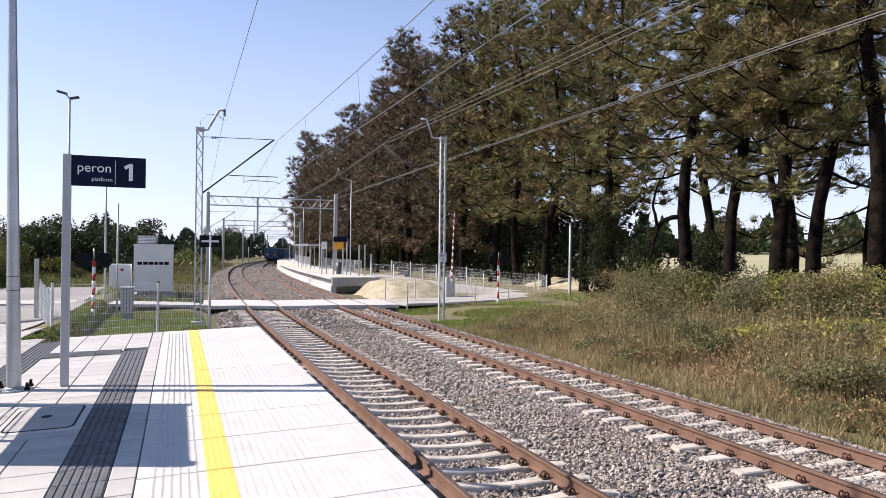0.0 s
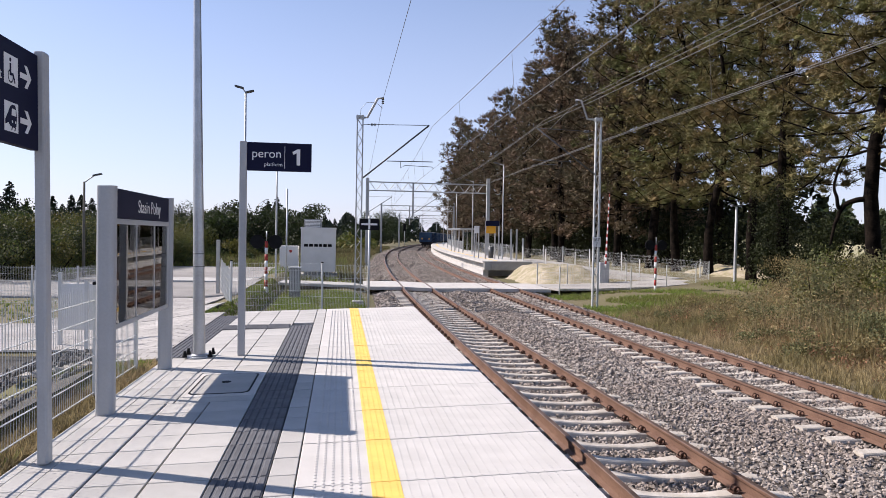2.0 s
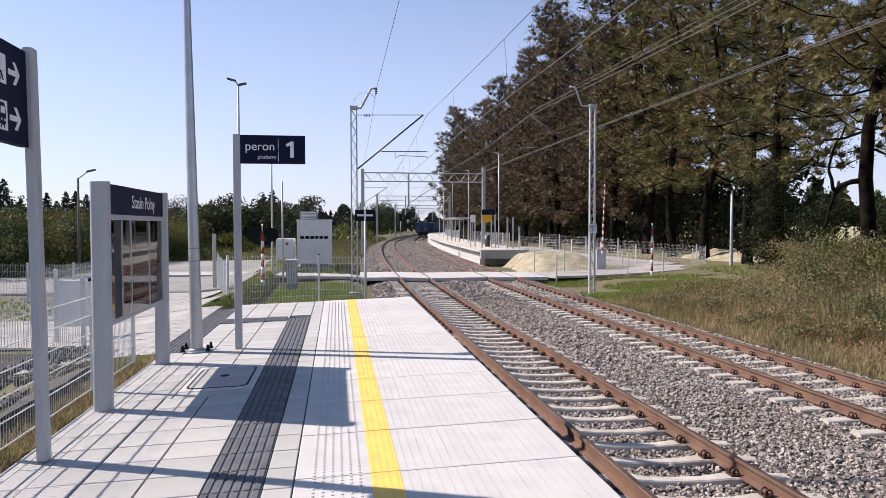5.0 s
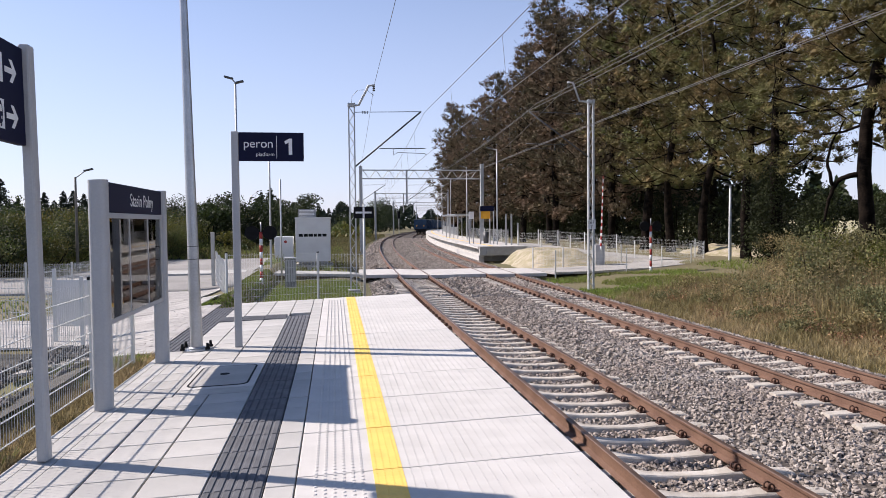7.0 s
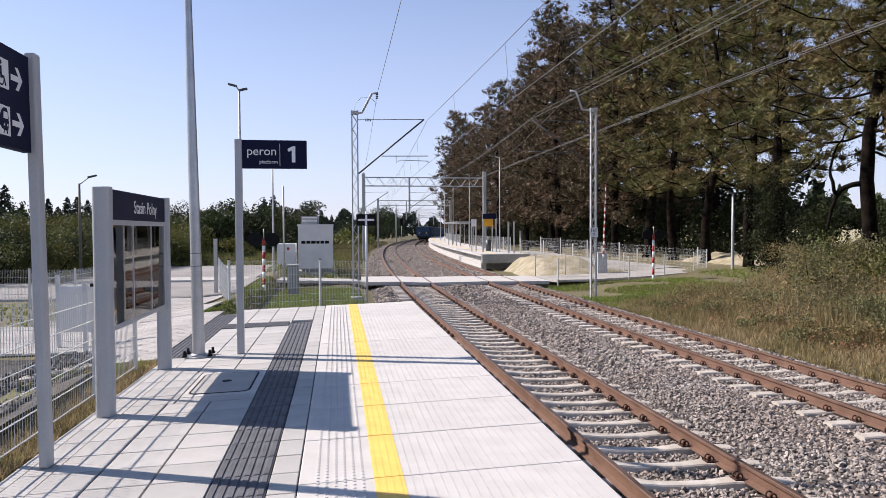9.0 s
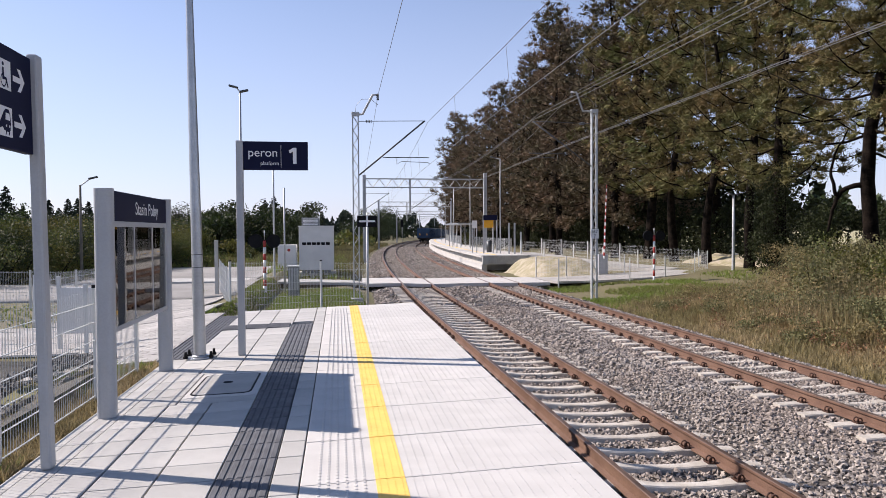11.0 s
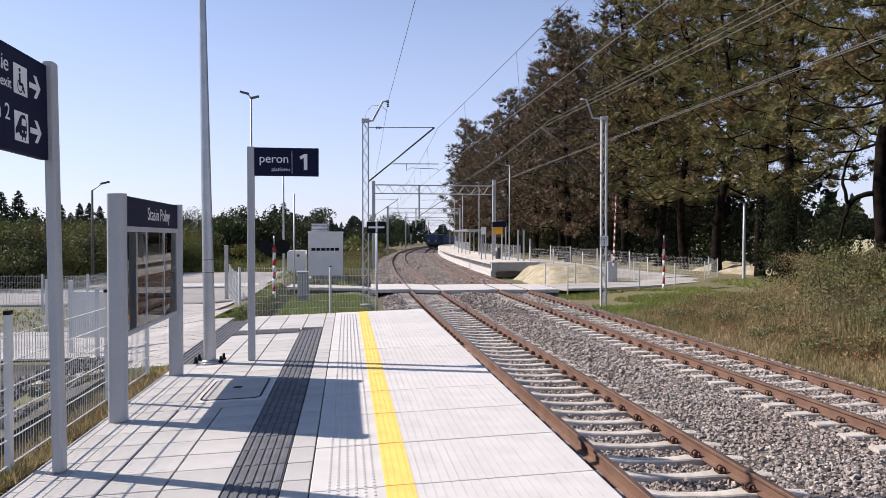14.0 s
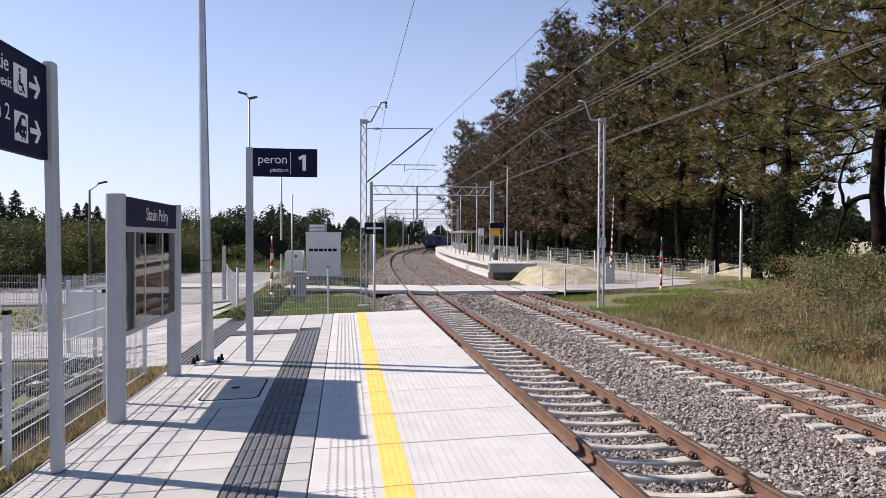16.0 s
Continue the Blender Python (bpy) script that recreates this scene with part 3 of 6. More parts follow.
# ---------------------------------------------------------------- paths, road and crossing
def bricks(name, cells, label, height, parent=None, lx=0.2, ly=0.1):
    """Small paving bricks laid in running bond, as one piece of ground cover."""
    vs, fs = [], []
    n = 0
    g = 0.002
    for x0, x1, y0, y1 in cells:
        j, y = 0, y0
        while y + ly <= y1 + 1e-6:
            x = x0 - (lx / 2 if j % 2 else 0)
            while x < x1:
                a, b = max(x, x0) + g, min(x + lx, x1) - g
                if b - a > 0.02:
                    h = rng.uniform(-0.0008, 0.0008)
                    for px, py, dz in ((a, y + g, -0.03), (b, y + g, -0.03), (b, y + ly - g, -0.03), (a, y + ly - g, -0.03), (a + 0.003, y + g + 0.003, 0), (b - 0.003, y + g + 0.003, 0), (b - 0.003, y + ly - g - 0.003, 0), (a + 0.003, y + ly - g - 0.003, 0)):
                        vs.append((px, py, height(px, py) + h + dz))
                    fs += [(n + 4, n + 5, n + 6, n + 7), (n, n + 1, n + 5, n + 4), (n + 1, n + 2, n + 6, n + 5), (n + 2, n + 3, n + 7, n + 6), (n + 3, n, n + 4, n + 7)]
                    n += 8
                x += lx
            y, j = y + ly, j + 1
    ob = new(name, arrays(name, np.array(vs), np.array(fs), M_BRICKPAVE))
    ob.parent = parent
    return tagged(ob, label, kind="stuff")


pavement = thing("pavement", "grey brick footpath leading off the platform", "footpath", kind="structure")
for x0, x1, y0, y1 in ((-12.0, -4.2, 12.75, 16.5), (-4.2, -2.36, 10.35, 16.5), (-6.3, -2.88, 16.5, 20.0), (-6.3, -3.58, 20.0, 25.0)):
    bed = sheet("path_bed", steps((x0, x1, 12)), steps((y0, y1, 8)), lambda x, y: path_z(x, y) - 0.022, M_JOINT)
    bed.parent = pavement
bricks("paving_bricks", [(-12.0, -4.2, 12.8, 14.0), (-4.2, -2.36, 10.4, 14.0)], "grey paving bricks", path_z, pavement, 0.3, 0.2)
bricks("paving_bricks", [(-12.0, -2.36, 14.0, 16.5), (-6.3, -2.9, 16.5, 20.0), (-6.3, -3.6, 20.0, 25.0)], "grey paving bricks", path_z, pavement, 0.3, 0.2)

road = tagged(sheet("road", steps((-70, -3.3, 40)), [24.96] + steps((25.0, 33.0, 8)), lambda x, y: -0.60 - 0.10 * smooth(-6, 1, x) + 0.03, M_ASPHALT), "worn light grey asphalt road", "road", kind="structure")
for v in road.data.vertices:
    v.co.y += -0.044 * min(v.co.x + 4, 0)
    v.co.z = gz(v.co.x, v.co.y) + 0.058 - (0.3 if v.index < 41 else 0.0)
yard = tagged(sheet("yard", steps((-12, -3.6, 20)), steps((33, 48, 16)), lambda x, y: gz(x, y) + 0.048, M_ASPHALT), "pale asphalt yard beside the cabin", "yard", kind="structure")

crossing = thing("level_crossing", "pale concrete panels of a pedestrian level crossing", "crossing", kind="structure")
CY0, CY1 = 34.4, 38.6


def panel(r0, r1, z0, z1):
    bm = bmesh.new()
    n = 4
    for k in range(n):
        a, b = CY0 + (CY1 - CY0) * k / n, CY0 + (CY1 - CY0) * (k + 1) / n
        o = cx((a + b) / 2)
        vs = [bm.verts.new((x + o, y, z + d)) for x, z in ((r0, z0), (r1, z1)) for y in (a + 0.006, b - 0.006) for d in (-0.16, 0)]
        for q in ((0, 1, 3, 2), (4, 6, 7, 5), (0, 4, 5, 1), (2, 3, 7, 6), (1, 5, 7, 3)):
            bm.faces.new([vs[i] for i in q])
    return bm


for r0, r1, z0, z1 in ((1.2, 3.04, -0.80, -0.80), (3.16, 4.52, -0.81, -0.865), (4.66, 5.95, -0.87, -0.86), (5.96, 7.43, -0.86, -0.85), (7.57, 8.93, -0.86, -0.875), (9.07, 10.6, -0.88, -0.88)):
    part("crossing_panel", panel(r0, r1, z0, z1), M_SLAB, crossing)


def strip(name, pts, width, zs, material, thick=0.12):
    """A path laid along a line of points."""
    bm = bmesh.new()
    rows = []
    for i, (x, y) in enumerate(pts):
        a, b = Vector(pts[max(i - 1, 0)]), Vector(pts[min(i + 1, len(pts) - 1)])
        d = (b - a).normalized()
        n = Vector((-d.y, d.x)) * width / 2
        rows.append([bm.verts.new(p) for p in ((x + n.x, y + n.y, zs[i] - thick), (x + n.x, y + n.y, zs[i]), (x - n.x, y - n.y, zs[i]), (x - n.x, y - n.y, zs[i] - thick))])
    for r, s in zip(rows, rows[1:]):
        for k in range(3):
            bm.faces.new((r[k], r[k + 1], s[k + 1], s[k]))
    bm.faces.new(rows[0]), bm.faces.new(rows[-1][::-1])
    return mesh_of(name, bm, material)


walkway = new("walkway", strip("walkway", [(-9, 33.6), (-4, 34.2), (0, 35.4), (1.3, 35.9)], 2.4, [-0.42, -0.5, -0.72, -0.80], M_KERB))
tagged(walkway, "pale concrete footpath leading to the crossing", "footpath", kind="structure")
eastpath = new("walkway", strip("walkway", [(10.9, 36.5), (13, 37.0), (16, 38.0), (19, 39.2), (21, 40.4)], 3.4, [-0.88, -0.90, -0.88, -0.80, -0.72], M_BRICKPAVE))
tagged(eastpath, "grey paved footpath beyond the tracks", "footpath", kind="structure")
ramp = new("ramp", strip("ramp", [(20.8, 41.6), (19, 45), (17, 49), (15.6, 53), (15, 57)], 2.6, [-0.70, -0.55, -0.33, -0.12, -0.06], M_BRICKPAVE, 0.7))
tagged(ramp, "paved access ramp rising to the second platform", "ramp", kind="structure")


# ---------------------------------------------------------------- fences
def fence_panel(length, height, gap=0.05):
    """Welded wire panel: close uprights, double flat wires across."""
    bm = bmesh.new()
    k = 0.0
    while k <= length:
        box(bm, k - 0.0018, k + 0.0018, -0.0018, 0.0018, 0.04, height)
        k += gap
    z = 0.06
    while z < height:
        for s in (-1, 1):
            box(bm, 0, length, s * 0.005 - 0.0025, s * 0.005 + 0.0025, z - 0.003, z + 0.003)
        z += 0.20
    return mesh_of("wire_panel", bm, M_WHITEFENCE)


def fence_post(height, cap=True):
    bm = bmesh.new()
    box(bm, -0.03, 0.03, -0.02, 0.02, -0.5, height + 0.03, bevel=0.004)
    return mesh_of("post", bm, M_WHITEFENCE)


POSTS, PANELS, CAPM = {}, {}, None
bm = bmesh.new()
box(bm, -0.034, 0.034, -0.024, 0.024, 0, 0.035, bevel=0.006)
CAPM = mesh_of("post_cap", bm, M_BLACK)


def fence(label, pts, height, caps=False, gap=0.05):
    """Posts at the given places, each span filled with a wire panel."""
    f = thing("fence", label, "fence", at=(pts[0][0], pts[0][1], pts[0][2]), group="wire fences")
    inv = Matrix.Translation(-f.location)
    if height not in POSTS:
        POSTS[height] = fence_post(height)
    for i, (x, y, z) in enumerate(pts):
        nx, ny, nz = pts[min(i + 1, len(pts) - 1)] if i + 1 < len(pts) else (2 * x - pts[i - 1][0], 2 * y - pts[i - 1][1], z)
        ang = math.atan2(ny - y, nx - x)
        p = part("post", POSTS[height], None, f)
        p.matrix_local = inv @ Matrix.Translation((x, y, z)) @ Matrix.Rotation(ang, 4, "Z")
        if caps:
            c = part("cap", CAPM, None, p, "black plastic post cap")
            c.location = (0, 0, height + 0.025)
        if i + 1 < len(pts):
            ln = math.hypot(nx - x, ny - y)
            key = (round(ln, 2), height, gap)
            if key not in PANELS:
                PANELS[key] = fence_panel(ln - 0.05, height, gap)
            w = tagged(part("wire_panel", PANELS[key], None, f), kind="stuff")
            sl = (nz - z) / ln
            sh = Matrix.Identity(4)
            sh[2][0] = sl
            w.matrix_local = inv @ Matrix.Translation((x, y, z)) @ Matrix.Rotation(ang, 4, "Z") @ Matrix.Translation((0.025, 0, 0)) @ sh
    return f


gate = thing("gate_panel", "pale grey sheet panel fixed to the path fence", "panel", at=(-4.38, 13.4, -0.36))
bm = bmesh.new()
box(bm, -0.33, 0.33, -0.03, 0.0, 0.30, 1.12, bevel=0.008)
part("sheet", bm, M_CABIN, gate)
for q in (-0.35, 0.35):
    bm = bmesh.new()
    box(bm, q - 0.03, q + 0.03, -0.03, 0.03, -0.3, 1.32, bevel=0.006)
    part("post", bm, M_WHITEFENCE, gate)

FX = -2.45
fence("galvanised welded wire fence along the platform kerb", [(FX, y, -0.10) for y in (-8.0, -5.7, -3.35, -1.0, 1.35, 3.6, 5.95, 8.2, 9.75)], 1.20, True)
fence("galvanised wire fence closing the platform end", [(-2.85, 20.5, -0.62), (-0.36, 22.0, -0.70), (1.08, 22.5, -0.78)], 1.50, True)
fence("galvanised wire fence beside the brick path", [(-2.85, 20.5, -0.62), (-3.25, 22.5, -0.60), (-3.65, 24.5, -0.60), (-4.05, 26.5, -0.58), (-4.4, 28.4, -0.58)], 1.25)
fence("galvanised wire fence along the lower path", [(-4.0, 12.55, -0.36), (-6.5, 12.6, -0.38), (-9.0, 12.65, -0.40), (-11.5, 12.7, -0.40)], 1.2)
fence("galvanised wire fence at the far side of the path", [(-6.45, y, -0.42 - 0.015 * k) for k, y in enumerate((16.7, 19.2, 21.7, 24.2))], 1.2)
fence("pale wire fence along the road", [(-6.45 - 2.5 * k, 22.2 + 0.5 * k, -0.50) for k in range(9)], 1.1)
fence("galvanised wire fence in front of the crossing path", [(11.2, 34.4, -0.95), (13.1, 34.9, -1.0), (15.6, 35.8, -0.98), (18.2, 37.0, -0.92), (20.7, 38.4, -0.85), (22.4, 40.0, -0.76), (22.9, 42.0, -0.70)], 1.2, gap=0.1)
fence("galvanised wire fence behind the crossing path", [(11.4, 39.2, -0.95), (13.4, 39.8, -0.95), (15.6, 40.4, -0.95), (17.6, 41.2, -0.9)], 1.15, gap=0.1)
fence("galvanised wire fence along the front of the ramp", [(19.0, 42.4, -0.70), (17.6, 44.8, -0.56), (16.4, 47.2, -0.42), (15.0, 49.6, -0.26), (13.9, 52.0, -0.10)], 1.15, gap=0.1)
fence("galvanised wire fence along the back of the ramp", [(22.9, 42.0, -0.70), (21.2, 44.6, -0.50), (19.8, 47.2, -0.38), (18.4, 49.8, -0.24), (17.2, 52.4, -0.1), (16.4, 55.0, -0.05)], 1.15, gap=0.1)


# ---------------------------------------------------------------- platform furniture
FACE_X = Matrix(((0, 0, 1, 0), (1, 0, 0, 0), (0, 1, 0, 0), (0, 0, 0, 1)))
FACE_S = pose(0, 0, 0, 90, 0, 0)

# lighting pole
pole = thing("lighting_pole", "tall tapered galvanised lighting pole bolted to the platform", "lamp post", at=(-1.78, 10.42, pz(-1.78)))
bm = bmesh.new()
tube(bm, [(0, 0, 0.02 + 0.5 * k) for k in range(19)], [0.086 - 0.0036 * k for k in range(19)], 20)
part("shaft", bm, M_GALV, pole)
for z in (1.28, 1.46):
    bm = bmesh.new()
    rod(bm, (0, 0, z), (0, 0, z + 0.010), 0.0795, seg=20)
    part("band", bm, M_DARKSTEEL, pole, "dark band round the shaft")
pole.rotation_euler = (0, radians(-0.9), 0)
bm = bmesh.new()
rod(bm, (0, 0, 0.0), (0, 0, 0.022), 0.20, seg=24)
rod(bm, (0, 0, 0.022), (0, 0, 0.05), 0.13, 0.09, seg=24)
part("base_plate", bm, M_GALV, pole)
for sx, sy in ((-1, -1), (1, -1), (-1, 1), (1, 1)):
    bm = bmesh.new()
    rod(bm, (0, 0, 0.02), (0, 0, 0.05), 0.034, seg=10)
    rod(bm, (0, 0, 0.05), (0, 0, 0.11), 0.022, 0.017, seg=10)
    b = part("bolt", bm, M_BLACK, pole, "black capped anchor bolt")
    b.location = (0.17 * sx, 0.12 * sy, 0)

# platform number sign
sign = thing("platform_sign", "navy platform sign reading peron 1 on a grey post", "sign", at=(-1.21, 10.46, pz(-1.21)))
bm = bmesh.new()
box(bm, -0.05, 0.05, -0.04, 0.04, 0, 3.06, bevel=0.012)
part("post", bm, M_GREYPAINT, sign)
bm = bmesh.new()
box(bm, 0.052, 0.955, -0.025, 0.025, 2.645, 3.05, bevel=0.005)
pan = part("panel", bm, M_NAVY, sign)
bm = bmesh.new()
box(bm, 0.575, 0.581, -0.0275, -0.026, 2.68, 3.0)
part("divider", bm, M_WHITE, pan)
letters("peron", 0.173, M_WHITE, pan, (0.115, -0.0265, 2.835), FACE_S)
letters("platform", 0.075, M_WHITE, pan, (0.29, -0.0265, 2.715), FACE_S)
bm = bmesh.new()
one = [(0.745, 2.735), (0.795, 2.735), (0.795, 2.965), (0.755, 2.965), (0.685, 2.925), (0.70, 2.885), (0.745, 2.908)]
bm.faces.new([bm.verts.new((x, -0.027, z)) for x, z in one])
bm.normal_update()
bmesh.ops.triangulate(bm, faces=bm.faces[:])
part("lettering", bm, M_WHITE, pan, "white numeral reading 1")

# station name board with a glazed notice case
board = thing("notice_board", "grey notice board with glass case and navy header", "notice board", at=(-2.06, 8.47, pz(-2.06)))
for yy in (-1.17, 1.17):
    bm = bmesh.new()
    rounded(bm, 0.085, 0.075, 0.055, 0.0, 2.21)
    p = part("post", bm, M_GREYPAINT, board)
    p.location = (0, yy, 0)
bm = bmesh.new()
box(bm, -0.045, 0.045, -1.095, 1.095, 1.905, 2.20, bevel=0.006)
head = part("header", bm, M_NAVY, board, "navy header panel with the station name")
letters("Stasin Polny", 0.20, M_WHITE, head, (0.046, -0.28, 1.98), FACE_X)
bm = bmesh.new()
for a, b, c, d in ((-1.095, 1.095, 1.845, 1.90), (-1.095, 1.095, 0.80, 0.85), (-1.095, -1.02, 0.85, 1.845), (1.02, 1.095, 0.85, 1.845), (-0.345, -0.315, 0.85, 1.845), (0.395, 0.425, 0.85, 1.845)):
    box(bm, -0.05, 0.05, a, b, c, d, bevel=0.005)
part("case_frame", bm, M_GREYPAINT, board)
for a, b in ((-1.02, -0.345), (-0.315, 0.395), (0.425, 1.02)):
    bm = bmesh.new()
    box(bm, 0.042, 0.046, a, b, 0.85, 1.845)
    g = part("pane", bm, M_GLASS, board, "glass pane")
    g.visible_shadow = False
bm = bmesh.new()
box(bm, -0.048, -0.005, -1.02, 1.02, 0.85, 1.845)
part("back_panel", bm, M_BOARDBACK, board)
for a, b, c, d in ((-0.92, -0.62, 1.55, 1.62), (-0.12, 0.12, 1.50, 1.66), (0.55, 0.9, 1.35, 1.7)):
    bm = bmesh.new()
    box(bm, -0.004, -0.001, a, b, c, d)
    part("notice", bm, M_PAPER, board, "faded paper notice")

# direction sign with pictograms
dsign = thing("direction_sign", "navy direction sign with white pictograms and arrows", "sign", at=(-2.025, 5.80, pz(-2.05)))
for yy in (0.0, -2.75):
    bm = bmesh.new()
    box(bm, -0.04, 0.04, -0.055, 0.055, 0, 3.11, bevel=0.018)
    p = part("post", bm, M_GREYPAINT, dsign)
    p.location = (0, yy, 0)
bm = bmesh.new()
box(bm, -0.03, 0.03, -2.70, -0.057, 2.385, 3.09, bevel=0.005)
dp = part("panel", bm, M_NAVY, dsign)
dp.location = (-0.033, 0.0, -0.02)
dsign.rotation_euler = (0, radians(-0.85), 0)


def flat_poly(pts, x=0.0315, t=0.0015):
    """A thin cut-out on the panel's face from outline points (y, z)."""
    bm = bmesh.new()
    a = [bm.verts.new((x - t, p[0], p[1])) for p in pts]
    b = [bm.verts.new((x + t * 0.3, p[0], p[1])) for p in pts]
    bm.faces.new(b)
    for k in range(len(pts)):
        bm.faces.new((a[k], a[(k + 1) % len(pts)], b[(k + 1) % len(pts)], b[k]))
    bm.normal_update()
    bmesh.ops.triangulate(bm, faces=bm.faces[:])
    return bm


for zc in (2.885, 2.565):
    c = (-0.265, zc)
    part("arrow", flat_poly([(c[0] - 0.09, zc - 0.02), (c[0] + 0.03, zc - 0.02), (c[0] - 0.02, zc - 0.08), (c[0] + 0.025, zc - 0.08), (c[0] + 0.09, zc), (c[0] + 0.025, zc + 0.08), (c[0] - 0.02, zc + 0.08), (c[0] + 0.03, zc + 0.02), (c[0] - 0.09, zc + 0.02)]), M_WHITE, dp, "white arrow pointing along the platform")
    part("pictogram", flat_poly([(-0.70, zc - 0.115), (-0.44, zc - 0.115), (-0.44, zc + 0.115), (-0.70, zc + 0.115)]), M_WHITE, dp, "white square with a dark symbol")


def dark_ring(cy, cz, r, w):
    bm = bmesh.new()
    n = 20
    for k in range(n):
        a0, a1 = math.tau * k / n, math.tau * (k + 1) / n
        if 0.3 < a0 < 1.3:
            continue
        q = [(r * math.cos(a), r * math.sin(a)) for a in (a0, a1)] + [((r - w) * math.cos(a), (r - w) * math.sin(a)) for a in (a1, a0)]
        bm.faces.new([bm.verts.new((0.0335, cy + p[0], cz + p[1])) for p in q])
    return bm


part("symbol", dark_ring(-0.585, 2.835, 0.052, 0.012), M_NAVY, dp)
part("symbol", flat_poly([(-0.60, 2.84), (-0.60, 2.935), (-0.575, 2.935), (-0.575, 2.865), (-0.53, 2.865), (-0.495, 2.795), (-0.512, 2.79), (-0.545, 2.845)], 0.034), M_NAVY, dp)
bm = bmesh.new()
rod(bm, (0.032, -0.588, 2.962), (0.0345, -0.588, 2.962), 0.016, seg=12)
part("symbol", bm, M_NAVY, dp)
part("symbol", flat_poly([(-0.60, 2.495), (-0.52, 2.485), (-0.487, 2.50), (-0.475, 2.56), (-0.485, 2.63), (-0.51, 2.662), (-0.565, 2.662), (-0.60, 2.64), (-0.65, 2.58), (-0.69, 2.535), (-0.69, 2.50), (-0.63, 2.52)], 0.034), M_NAVY, dp)
part("symbol", flat_poly([(-0.578, 2.578), (-0.496, 2.578), (-0.503, 2.63), (-0.570, 2.632)], 0.0355), M_WHITE, dp)
for y0 in (-0.572, -0.512):
    part("symbol", flat_poly([(y0, 2.522), (y0 + 0.018, 2.522), (y0 + 0.018, 2.540), (y0, 2.540)], 0.0355), M_WHITE, dp)
    part("symbol", flat_poly([(y0 - 0.008, 2.462), (y0 + 0.004, 2.462), (y0 + 0.018, 2.492), (y0 + 0.006, 2.492)], 0.034), M_NAVY, dp)
letters("wyjście", 0.155, M_WHITE, dp, (0.0315, -1.32, 2.905), FACE_X)
letters("exit", 0.10, M_WHITE, dp, (0.0315, -0.97, 2.80), FACE_X)
letters("peron 2", 0.155, M_WHITE, dp, (0.0315, -1.34, 2.585), FACE_X)
letters("platform", 0.10, M_WHITE, dp, (0.0315, -1.20, 2.475), FACE_X)
for o in dp.children:
    if o.name.startswith(("pictogram", "symbol")):
        for v in o.data.vertices:
            zc = 2.885 if v.co.z > 2.72 else 2.565
            v.co.y, v.co.z = -0.39 + (v.co.y + 0.44) * 0.78, zc + (v.co.z - zc) * 0.88
    elif o.name.startswith("lettering"):
        o.matrix_local = Matrix.Translation((0, 0.19, 0)) @ o.matrix_local

# black board with a white cross at the platform end
xs = thing("stop_board", "black board with a white cross on a steel post", "sign", at=(1.08, 22.38, -1.0))
bm = bmesh.new()
rod(bm, (0, 0, 0), (0, 0, 3.32), 0.036, seg=12)
part("post", bm, M_WHITEFENCE, xs)
bm = bmesh.new()
box(bm, -0.32, 0.30, -0.062, -0.040, 2.87, 3.23, bevel=0.006)
xb = part("board", bm, M_BLACK, xs)
bm = bmesh.new()
box(bm, -0.26, 0.24, -0.068, -0.063, 3.02, 3.08)
box(bm, -0.04, 0.02, -0.0685, -0.0635, 2.89, 3.21)
part("cross", bm, M_WHITE, xb, "white cross")


